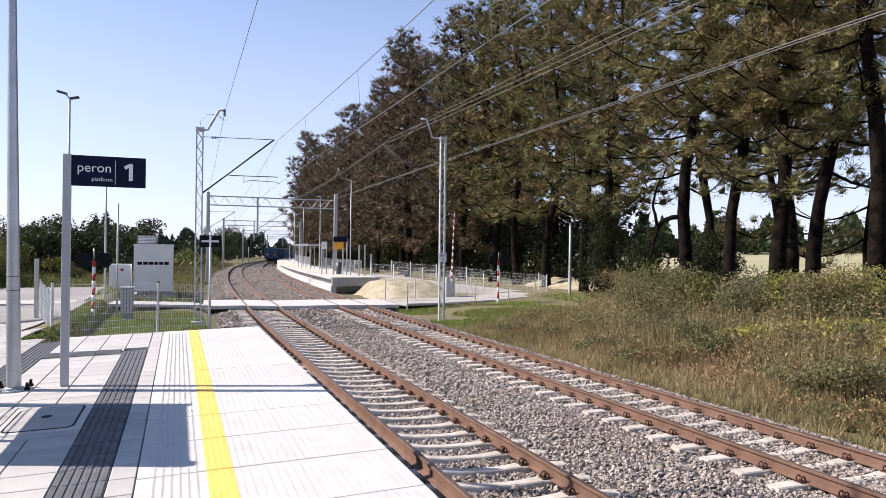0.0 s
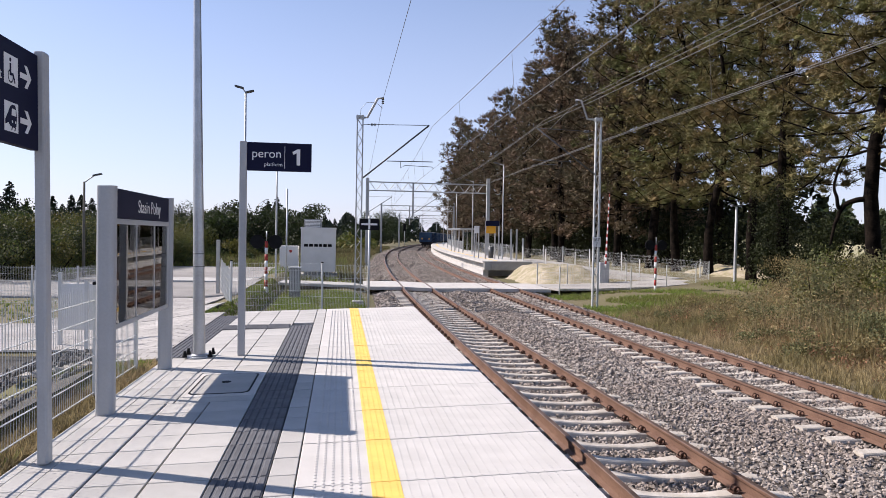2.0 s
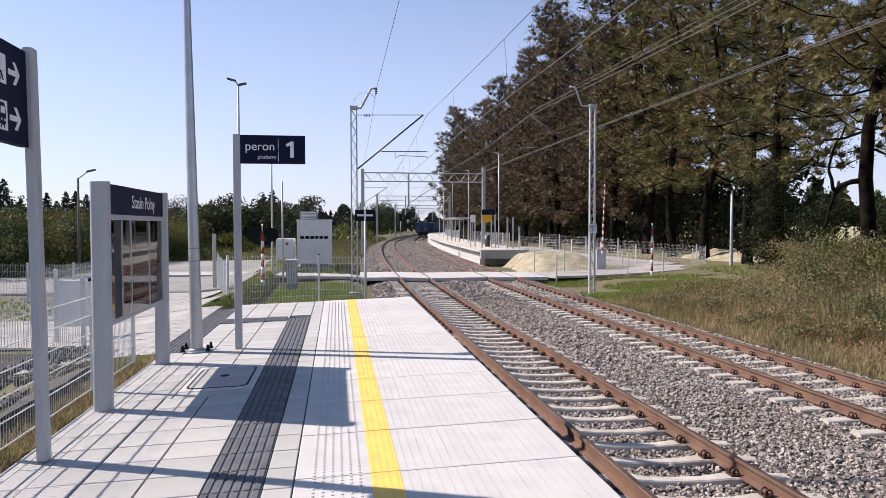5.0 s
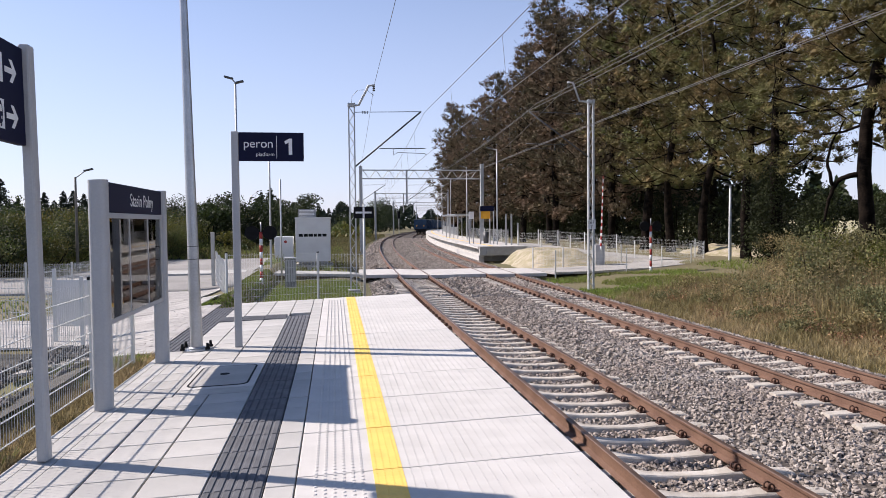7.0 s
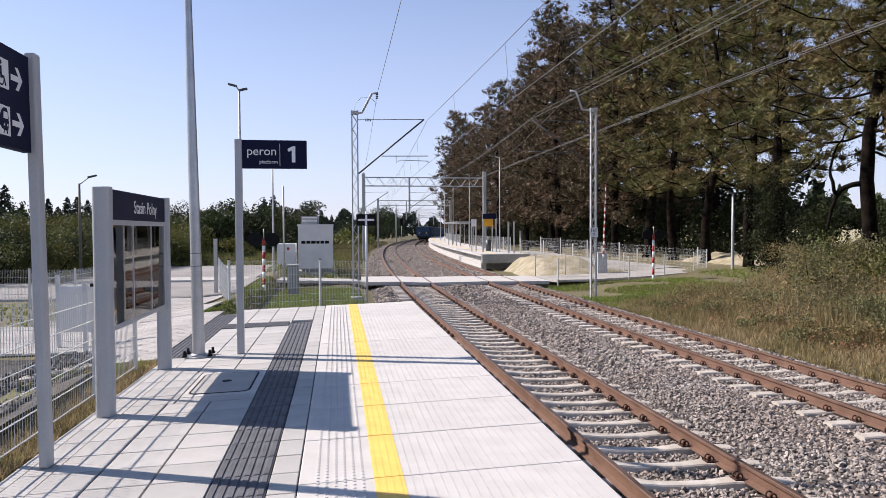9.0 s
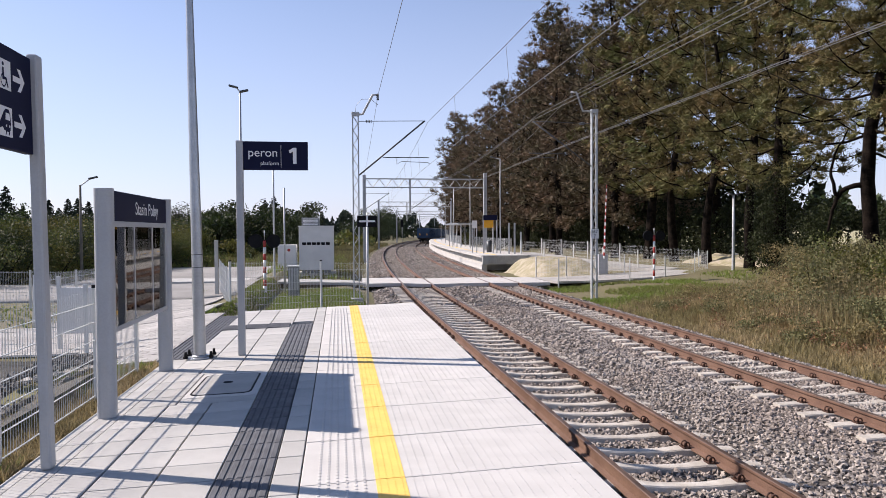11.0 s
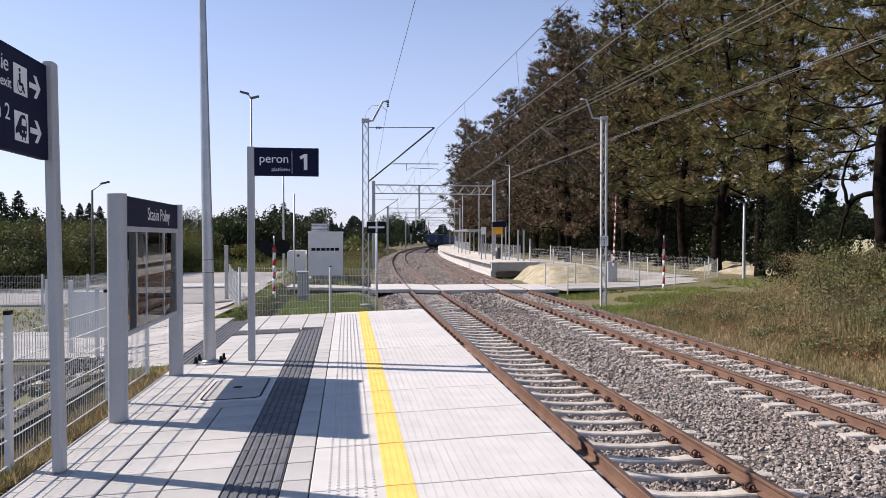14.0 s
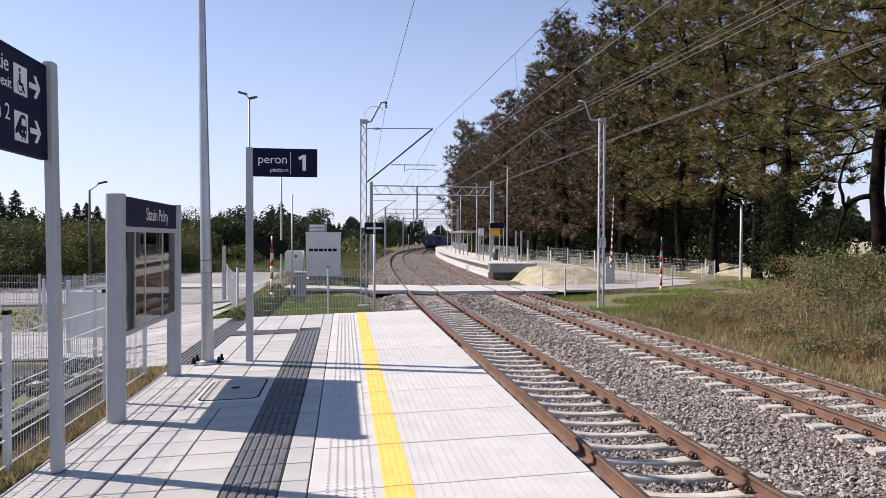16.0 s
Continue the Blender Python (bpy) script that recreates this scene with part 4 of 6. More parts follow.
# ---------------------------------------------------------------- overhead line
def mast(label, x, y, z0, top, side, tip, low, arm_z, horn, flip):
    """Laced steel mast with a hinged cantilever. side: +1 reaches right, -1 left."""
    m = thing("catenary_mast", label, "catenary mast", at=(x, y, z0), group="catenary masts")
    h = top - z0
    for s in (-1, 1):
        bm = bmesh.new()
        box(bm, s * 0.11 - 0.025, s * 0.11 + 0.025, -0.07, 0.07, 0, h)
        part("leg", bm, M_MAST, m)
    k, n = 0.25, 0
    bm = bmesh.new()
    while k < h - 0.3:
        for yy in (-0.065, 0.065):
            a, b = (-0.09, 0.09) if n % 2 else (0.09, -0.09)
            rod(bm, (a, yy, k), (b, yy, k + 0.28), 0.011, seg=4, caps=False)
        k, n = k + 0.28, n + 1
    part("lacing", bm, M_MAST, m, "zigzag steel lacing bars")
    bm = bmesh.new()
    box(bm, -0.24, 0.24, -0.2, 0.2, -0.35, 0.10, bevel=0.02)
    part("foundation", bm, M_CONC, m, "concrete foundation block")
    bm = bmesh.new()
    box(bm, -0.15, 0.15, -0.09, 0.09, h - 0.16, h - 0.02)
    part("cap", bm, M_MAST, m)
    ztip, xt = tip[1] - z0, tip[0] - x
    zs = ztip - 0.06
    bm = bmesh.new()
    rod(bm, (side * 0.13, 0, zs), (xt, 0, ztip), 0.014, seg=6)
    part("stay", bm, M_DARKSTEEL, m, "thin horizontal stay rod")
    bm = bmesh.new()
    for q in range(4):
        c = side * (0.42 + 0.06 * q)
        rod(bm, (c, 0, zs), (c + side * 0.03, 0, zs), 0.055, seg=8)
    part("insulator", bm, M_DARKSTEEL, m, "brown ribbed insulator")
    bm = bmesh.new()
    rod(bm, (side * 0.13, 0, low - z0), (xt, 0, ztip), 0.032, seg=8)
    part("strut", bm, M_DARKSTEEL, m, "dark diagonal cantilever tube")
    f = 0.36
    ax = side * 0.13 + (xt - side * 0.13) * f
    bm = bmesh.new()
    rod(bm, (ax, 0, arm_z - z0), (xt + side * 0.16, 0, arm_z - z0 + 0.02), 0.018, seg=6)
    part("registration_arm", bm, M_DARKSTEEL, m)
    bm = bmesh.new()
    p = ax + side * 0.55
    tube(bm, [(p, 0, arm_z - z0), (p, 0, arm_z - z0 - 0.26), (p + side * 0.18, 0, arm_z - z0 - 0.15), (xt + side * 0.12, 0, arm_z - z0 - 0.18), (xt + side * 0.2, 0, arm_z - z0 - 0.25)], [0.012] * 5, 6)
    part("steady_arm", bm, M_DARKSTEEL, m)
    if horn:
        bm = bmesh.new()
        tube(bm, [(flip * 0.1, 0, h - 0.10), (flip * horn[0], 0, h - 0.08), (flip * horn[1], 0, h + 0.68), (flip * (horn[1] + 0.24), 0, h + 0.70)], [0.046] * 4, 6)
        part("horn", bm, M_MAST, m, "bent steel feeder bracket")
        bm = bmesh.new()
        for q in range(3):
            rod(bm, (flip * (horn[1] + 0.2), 0, h + 0.66 - 0.07 * q), (flip * (horn[1] + 0.2), 0, h + 0.62 - 0.07 * q), 0.05, seg=8)
        part("insulator", bm, M_DARKSTEEL, m, "brown ribbed insulator")
        bm = bmesh.new()
        pts = [(flip * 0.0, 0, h), (flip * 0.03, 0, h + 0.25), (flip * 0.25, 0, h + 0.5), (flip * 0.6, 0, h + 0.52), (flip * (horn[1] + 0.2), 0, h + 0.3)]
        tube(bm, pts, [0.008] * 5, 5)
        part("jumper", bm, M_WIRE, m, "thin looped jumper cable")
    return m


mast("galvanised lattice catenary mast beside the platform end", 0.88, 28.0, -1.0, 6.42, 1, (3.62, 6.12), 3.95, 4.65, (0.28, 0.68), 1)
mr = mast("galvanised lattice catenary mast with a small number plate", 10.93, 28.7, -1.34, 6.85, -1, (8.25, 6.3), 4.45, 4.95, (0.50, 0.78), -1)
pl = bmesh.new()
box(pl, -0.19, 0.17, -0.10, -0.085, 2.72, 3.13, bevel=0.004)
plate = part("number_plate", pl, M_WHITE, mr, "small white plate with black numerals")
letters("167", 0.20, M_BLACK, plate, (-0.175, -0.1015, 2.95), FACE_S, "black numerals")
letters("7", 0.20, M_BLACK, plate, (-0.06, -0.1015, 2.76), FACE_S, "black numeral")


def gantry(y, xl, xr, z0, bottom, top, drops):
    """Portal: two posts and a laced beam, with drop posts over the tracks."""
    g = thing("catenary_gantry", "galvanised lattice portal spanning both tracks", "gantry", at=(xl, y, z0), group="catenary gantries")
    w = xr - xl
    for px, extra in ((0, 0.35), (w, 0.6)):
        bm = bmesh.new()
        box(bm, px - 0.15, px + 0.15, -0.15, 0.15, -0.3, top - z0 + extra)
        part("post", bm, M_MAST, g)
    for z in (bottom - z0, top - z0):
        bm = bmesh.new()
        box(bm, 0, w, -0.06, 0.06, z - 0.05, z + 0.05)
        part("chord", bm, M_MAST, g)
    bm = bmesh.new()
    k, n, st = 0.2, 0, (top - bottom) * 0.75
    while k + st < w:
        a, b = (bottom - z0, top - z0) if n % 2 else (top - z0, bottom - z0)
        rod(bm, (k, 0, a), (k + st, 0, b), 0.028, seg=4, caps=False)
        k, n = k + st, n + 1
    part("lacing", bm, M_MAST, g, "zigzag steel lacing bars")
    for d in drops:
        bm = bmesh.new()
        box(bm, d - xl - 0.08, d - xl + 0.08, -0.08, 0.08, bottom - z0 - 2.4, top - z0)
        part("drop_post", bm, M_MAST, g)
    for d in (0.0, *[q - xl for q in drops]):
        bm = bmesh.new()
        rod(bm, (d, 0, bottom - z0 - 2.1), (d + 2.3, 0, bottom - z0 - 0.55), 0.03, seg=6)
        part("cantilever", bm, M_DARKSTEEL, g, "dark diagonal cantilever tube")
        bm = bmesh.new()
        rod(bm, (d, 0, bottom - z0 - 0.6), (d + 2.3, 0, bottom - z0 - 0.55), 0.015, seg=6)
        part("stay", bm, M_DARKSTEEL, g)
    return g


gantry(66.0, 2.62, 14.1, -0.9, 5.86, 6.66, [6.9])
gantry(118.0, 3.75 + cx(118) - 2.4, T2 + cx(118) + 5.4, -0.9, 5.9, 6.7, [cx(118) + 6.1])
gantry(172.0, 3.75 + cx(172) - 2.6, T2 + cx(172) + 5.4, -0.9, 5.9, 6.7, [cx(172) + 6.1])
gantry(232.0, 3.75 + cx(232) - 2.6, T2 + cx(232) + 5.4, -0.9, 5.9, 6.7, [cx(232) + 6.1])


def wire(name, label, pts, r, parent=None):
    bm = bmesh.new()
    tube(bm, pts, [r] * len(pts), 5)
    ob = part(name, bm, M_WIRE, None)
    return tagged(ob, label, "overhead wire", "overhead wires")


SPANS = [(-32.0, 28.0), (28.0, 66.0), (66.0, 118.0), (118.0, 172.0), (172.0, 232.0)]


def catenary(offset, z_contact, z_top, sag, r, twin):
    for dx in ((-0.05, 0.05) if twin else (0.0,)):
        pts = []
        for a, b in SPANS:
            for k in range(12):
                y = a + (b - a) * k / 12
                pts.append((offset + cx(y) + dx, y, z_contact))
        wire("contact_wire", "thin grey contact wire above the track", pts, r)
        pts = []
        for a, b in SPANS:
            for k in range(14):
                t = k / 14
                y = a + (b - a) * t
                pts.append((offset + cx(y) - 0.1 - dx * 3, y, z_top - sag * 4 * t * (1 - t) - (0.28 if twin and dx > 0 else 0)))
        wire("messenger_wire", "thin grey messenger cable sagging between masts", pts, r * 1.1)
    for a, b in SPANS[:3]:
        for k in range(1, 9):
            t = k / 9
            y = a + (b - a) * t
            bm = bmesh.new()
            rod(bm, (offset + cx(y), y, z_contact), (offset + cx(y) - 0.1, y, z_top - sag * 4 * t * (1 - t)), 0.004, seg=4)
            tagged(part("dropper", bm, M_WIRE), "thin vertical dropper wire holding the contact wire", "overhead wire", "droppers")


catenary(3.80, 4.44, 6.10, 0.66, 0.007, False)
catenary(8.25, 4.78, 6.52, 0.45, 0.008, True)
for x0, y0, z0, x1, y1, z1 in ((1.77, 28.0, 7.1, 1.7, -32.0, 9.3), (10.0, 28.7, 7.5, 10.0, -32.0, 7.4), (1.77, 28.0, 7.1, 2.6, 66.0, 7.0), (10.0, 28.7, 7.5, 14.1, 66.0, 7.2)):
    pts = [(x0 + (x1 - x0) * k / 14, y0 + (y1 - y0) * k / 14, z0 + (z1 - z0) * k / 14 - 1.2 * (k / 14) * (1 - k / 14)) for k in range(15)]
    wire("feeder_wire", "thin grey feeder cable between mast tops", pts, 0.008)


# ---------------------------------------------------------------- equipment by the crossing
cabin = thing("equipment_cabin", "light grey equipment cabin with dark brand bars", "cabin", at=(-1.06, 42.2, -0.72))
bm = bmesh.new()
box(bm, -0.98, 0.98, -1.4, 1.4, 0.28, 2.78, bevel=0.02)
body = part("body", bm, M_CABIN, cabin)
bm = bmesh.new()
box(bm, -1.01, 1.01, -1.43, 1.43, 2.72, 2.80, bevel=0.01)
part("roof", bm, M_CABIN, cabin)
for k in range(7):
    bm = bmesh.new()
    box(bm, -0.8 + 0.24 * k, -0.62 + 0.24 * k, -1.42, -1.38, 0.08, 0.28)
    part("plinth_block", bm, M_CABDARK, cabin, "dark plinth block")
bm = bmesh.new()
box(bm, -1.1, 1.1, -1.5, 1.5, -0.5, 0.08)
part("foundation", bm, M_CONC, cabin)
for x0, x1 in ((-0.80, -0.57), (-0.52, -0.29), (-0.25, 0.0), (0.04, 0.22), (0.27, 0.48), (0.53, 0.76)):
    bm = bmesh.new()
    box(bm, x0, x1, -1.407, -1.398, 1.70, 1.86)
    part("brand_bar", bm, M_BLACK, body, "dark bar")
bm = bmesh.new()
box(bm, -0.85, 0.15, -0.7, 0.4, 2.80, 3.28, bevel=0.02)
unit_ob = part("cooling_unit", bm, M_CABDARK, cabin, "grey cooling unit on the roof")
for k in range(5):
    bm = bmesh.new()
    box(bm, -0.78, 0.08, -0.712, -0.702, 2.86 + 0.08 * k, 2.90 + 0.08 * k)
    part("louvre", bm, M_CABIN, unit_ob)

kiosk = thing("equipment_cabinet", "low light grey steel cabinet beside the cabin", "cabinet", at=(-2.72, 41.6, -0.72))
bm = bmesh.new()
box(bm, -0.52, 0.52, -0.5, 0.5, 0.05, 1.72, bevel=0.02)
part("body", bm, M_CABIN, kiosk)
bm = bmesh.new()
box(bm, -0.55, 0.55, -0.53, 0.53, -0.5, 0.05)
part("plinth", bm, M_CONC, kiosk)
bm = bmesh.new()
rod(bm, (0.1, -0.506, 1.42), (0.1, -0.50, 1.42), 0.085, seg=14)
part("warning_disc", bm, M_RED, kiosk, "red warning disc")

bollard = thing("equipment_cabinet", "narrow grey cable cabinet with a dark lid", "cabinet", at=(-1.63, 29.3, -0.74))
bm = bmesh.new()
box(bm, -0.22, 0.22, -0.15, 0.15, -0.3, 1.06, bevel=0.015)
part("body", bm, M_CABDARK, bollard)
for k in range(4):
    bm = bmesh.new()
    box(bm, -0.19 + 0.1 * k, -0.13 + 0.1 * k, -0.158, -0.152, 0.1, 1.0)
    part("rib", bm, M_GREYPAINT, bollard)
bm = bmesh.new()
box(bm, -0.24, 0.24, -0.17, 0.17, 1.06, 1.10, bevel=0.01)
part("lid", bm, M_CABIN, bollard)


def warning_signal(x, y, z, h, label):
    """Striped post with two dark round lamp heads on a backboard."""
    s = thing("crossing_signal", label, "crossing signal", at=(x, y, z), group="crossing signals")
    n = 8
    for k in range(n):
        bm = bmesh.new()
        rod(bm, (0, 0, h * k / n), (0, 0, h * (k + 1) / n), 0.062, seg=12)
        part("stripe", bm, M_RED if k % 2 else M_WHITE, s, "red painted band" if k % 2 else "white painted band")
    bm = bmesh.new()
    rod(bm, (0, 0, h), (0, 0, h + 0.4), 0.022, seg=8)
    part("finial", bm, M_GALV, s)
    for sx in (-0.34, 0.34):
        bm = bmesh.new()
        rod(bm, (sx, 0.03, h - 0.02), (sx, -0.03, h - 0.02), 0.27, seg=20)
        hd = part("backboard", bm, M_BLACK, s, "round black backboard")
        bm = bmesh.new()
        rod(bm, (sx, 0.05, h - 0.02), (sx, 0.28, h - 0.02), 0.14, 0.15, seg=14)
        part("lamp_head", bm, M_BLACK, hd, "black lamp hood")
    bm = bmesh.new()
    box(bm, -0.36, 0.36, -0.026, 0.026, h - 0.06, h + 0.02)
    part("crossbar", bm, M_BLACK, s)
    return s


warning_signal(-2.66, 28.1, -0.62, 2.02, "red and white striped signal post with dark lamp heads")
warning_signal(16.6, 35.0, -1.0, 2.45, "red and white striped signal post standing in weeds")

barrier = thing("level_crossing_barrier", "raised red and white crossing barrier on a grey drive box", "barrier", at=(15.7, 40.0, -0.92))
bm = bmesh.new()
box(bm, -0.32, 0.26, -0.25, 0.25, 0, 1.25, bevel=0.02)
part("drive_box", bm, M_GREYPAINT, barrier)
n = 22
d = Vector((0.035, 0, 0.999))
for k in range(n):
    bm = bmesh.new()
    p0 = Vector((-0.02, -0.32, 0.95)) + d * (4.35 * k / n)
    rod(bm, p0, p0 + d * (4.35 / n), 0.062 - 0.002 * k, seg=8)
    part("boom_band", bm, M_RED if k % 2 else M_WHITE, barrier, "red painted band" if k % 2 else "white painted band")


# ---------------------------------------------------------------- lamp posts and poles
def lamp_post(label, x, y, z, h, heads, r=0.06, material=M_MAST):
    lp = thing("lamp_post", label, "lamp post", at=(x, y, z), group="lamp posts")
    bm = bmesh.new()
    tube(bm, [(0, 0, -0.3), (0, 0, h / 2), (0, 0, h)], [r, r * 0.8, r * 0.6], 10)
    part("shaft", bm, material, lp)
    for dx, dz, ln in heads:
        bm = bmesh.new()
        rod(bm, (0, 0, h - 0.05), (dx * 0.6, 0, h + dz), 0.03, seg=8)
        part("arm", bm, M_MAST, lp)
        bm = bmesh.new()
        sg = 1 if dx > 0 else -1
        box(bm, -0.06, 0.5 * ln, -0.11, 0.11, -0.03, 0.05, bevel=0.022)
        lt = part("lantern", bm, M_DARKSTEEL, lp, "flat grey lantern")
        lt.matrix_local = pose(dx * 0.6, 0, h + dz, 0, -14, 0 if sg > 0 else 180)
    return lp


lamp_post("slim lamp post with two flat lanterns", -4.18, 33.2, -0.5, 8.65, [(-0.25, 0.14, 0.7), (0.12, -0.04, 0.6)], 0.07)
lamp_post("slim steel lamp post behind the cabin", -2.92, 35.2, -0.55, 6.1, [], 0.055)
lamp_post("old street lamp with one curved arm", -12.7, 38.0, -0.5, 4.66, [(0.8, 0.32, 0.75)], 0.085, M_OLDPOLE)
lamp_post("street lamp by the far road", -10.5, 95.0, -0.5, 6.0, [(1.2, 0.5, 1.2)], 0.10)
lamp_post("short path lamp on a steel post before the pines", 22.6, 37.5, -0.6, 4.3, [(0.10, 0.02, 0.55), (-0.10, 0.02, 0.55)], 0.10)
for y in (54.5, 72.0, 90.0, 108.0, 126.0):
    lamp_post("slim galvanised platform lamp post", T2 + cx(y) + 3.9, y, -0.05, 7.5, [(-0.7, 0.05, 0.8)], 0.06)
gp = thing("marker_post", "slim grey steel marker post beside the cabinet", "post", at=(-2.08, 30.6, -0.7))
bm = bmesh.new()
rod(bm, (0, 0, -0.2), (0, 0, 4.3), 0.035, seg=10)
part("shaft", bm, M_MAST, gp)
gp = thing("marker_post", "short pale concrete marker post beside the path", "post", at=(-4.1, 25.9, -0.55))
bm = bmesh.new()
box(bm, -0.06, 0.06, -0.06, 0.06, -0.2, 2.0, bevel=0.01)
part("shaft", bm, M_KERB, gp)
gp = thing("marker_post", "short white marker post on the bare soil", "post", at=(26.6, 44.0, -0.6))
bm = bmesh.new()
box(bm, -0.14, 0.14, -0.12, 0.12, -0.2, 0.75, bevel=0.02)
part("shaft", bm, M_WHITE, gp)


# ---------------------------------------------------------------- second platform
P2Y0, P2Y1 = 50.5, 190.0


def along(r0, r1, z0, z1, material, name, y0=P2Y0, y1=P2Y1):
    bm = bmesh.new()
    rows = []
    y = y0
    while y <= y1 + 0.01:
        o = T2 + cx(y)
        rows.append([bm.verts.new(p) for p in ((o + r0, y, z0), (o + r0, y, z1), (o + r1, y, z1), (o + r1, y, z0))])
        y += (y1 - y0) / 40
    for a, b in zip(rows, rows[1:]):
        for k in range(4):
            bm.faces.new((a[k], a[(k + 1) % 4], b[(k + 1) % 4], b[k]))
    bm.faces.new(rows[0]), bm.faces.new(rows[-1][::-1])
    return mesh_of(name, bm, material)


plat2 = thing("platform_2", "curved concrete platform across the tracks", "platform", kind="structure")
part("slab_edge", along(1.70, 5.4, -0.22, -0.05, M_SLAB, "slab_edge"), None, plat2)
part("edge_wall", along(2.15, 5.2, -1.3, -0.224, M_CONC, "edge_wall", P2Y0 + 1.6), None, plat2)
part("footing", along(1.72, 2.10, -1.3, -0.66, M_SLAB, "footing"), None, plat2, "pale concrete footing along the platform")
part("yellow_line", along(2.75, 2.95, -0.06, -0.046, M_YELLOW, "yellow_line", P2Y0 + 0.3), None, plat2)
bm = bmesh.new()
box(bm, T2 + cx(50) + 1.75, T2 + cx(50) + 5.2, 50.15, 50.45, -0.72, -0.07, bevel=0.02)
box(bm, T2 + cx(50) + 2.25, T2 + cx(50) + 2.75, 50.08, 50.15, -0.60, -0.22, bevel=0.01)
part("end_wall", bm, M_CONC, plat2, "grey concrete end wall")
pts = []
y = 57.0
while y < 165:
    pts.append((T2 + cx(y) + 5.3, y, -0.06))
    y += 3.0
fence("pale fence along the back of the second platform", pts, 1.15, gap=0.06)

shelter = thing("platform_shelter", "glass and steel waiting shelter on the far platform", "shelter", at=(T2 + cx(79) + 3.7, 79, -0.05))
for yy in (-4, -1.4, 1.4, 4):
    for xx in (-0.7, 0.75):
        bm = bmesh.new()
        box(bm, xx - 0.05, xx + 0.05, yy - 0.05, yy + 0.05, 0, 2.5)
        part("post", bm, M_GREYPAINT, shelter)
bm = bmesh.new()
box(bm, -1.1, 1.0, -4.4, 4.4, 2.5, 2.68, bevel=0.02)
part("roof", bm, M_GALV, shelter)
for a, b in ((-3.95, -1.45), (-1.35, 1.35), (1.45, 3.95)):
    bm = bmesh.new()
    box(bm, 0.735, 0.75, a, b, 0.2, 2.3)
    g = part("pane", bm, M_GLASS, shelter, "glass wall pane")
    g.visible_shadow = False
bm = bmesh.new()
box(bm, -0.65, 0.7, -3.99, -3.975, 0.2, 2.3)
part("pane", bm, M_GLASS, shelter, "glass wall pane").visible_shadow = False


def plat_sign(y, r, w, h, z, material, label):
    s = thing("platform_sign", label, "sign", at=(T2 + cx(y) + r, y, -0.05), group="far platform signs")
    for dx in (-w / 2, w / 2):
        bm = bmesh.new()
        box(bm, dx - 0.04, dx + 0.04, -0.04, 0.04, 0, z + h / 2)
        part("post", bm, M_GREYPAINT, s)
    bm = bmesh.new()
    box(bm, -w / 2 - 0.02, w / 2 + 0.02, -0.07, -0.045, z - h / 2, z + h / 2, bevel=0.006)
    part("panel", bm, material, s)
    return s


plat_sign(55.5, 3.25, 1.1, 0.42, 2.85, M_NAVY, "navy direction sign on two grey posts")
plat_sign(56.0, 3.2, 0.75, 0.6, 2.35, M_ORANGE, "orange timetable panel on the far platform")
plat_sign(57.0, 2.2, 0.36, 0.6, 2.35, M_WHITE, "white notice panel on the far platform")
for dx in (0.0, 0.35, 0.75):
    pp = thing("steel_post", "bare galvanised post at the platform ramp", "post", at=(T2 + cx(53) + 4.3 + dx, 53 - dx, -0.06), group="ramp posts")
    bm = bmesh.new()
    box(bm, -0.06, 0.06, -0.05, 0.05, 0, 2.4 if dx < 0.5 else 1.7, bevel=0.01)
    part("shaft", bm, M_GALV, pp)
bin_ob = thing("litter_bin", "small dark litter bin on the far platform", "bin", at=(T2 + cx(58) + 3.6, 58, -0.05))
bm = bmesh.new()
rod(bm, (0, 0, 0), (0, 0, 0.95), 0.22, 0.24, seg=14)
part("body", bm, M_DARKSTEEL, bin_ob)

# light signals far up the line
for y, r in ((178, -1.9), (182, 10.2)):
    s = thing("rail_signal", "black railway light signal on a slim post", "signal", at=(3.84 + cx(y) + r, y, -0.9), group="rail signals")
    bm = bmesh.new()
    rod(bm, (0, 0, 0), (0, 0, 4.6), 0.08, seg=8)
    part("shaft", bm, M_MAST, s)
    bm = bmesh.new()
    box(bm, -0.35, 0.35, -0.15, 0.15, 3.7, 5.6, bevel=0.05)
    part("head", bm, M_BLACK, s)


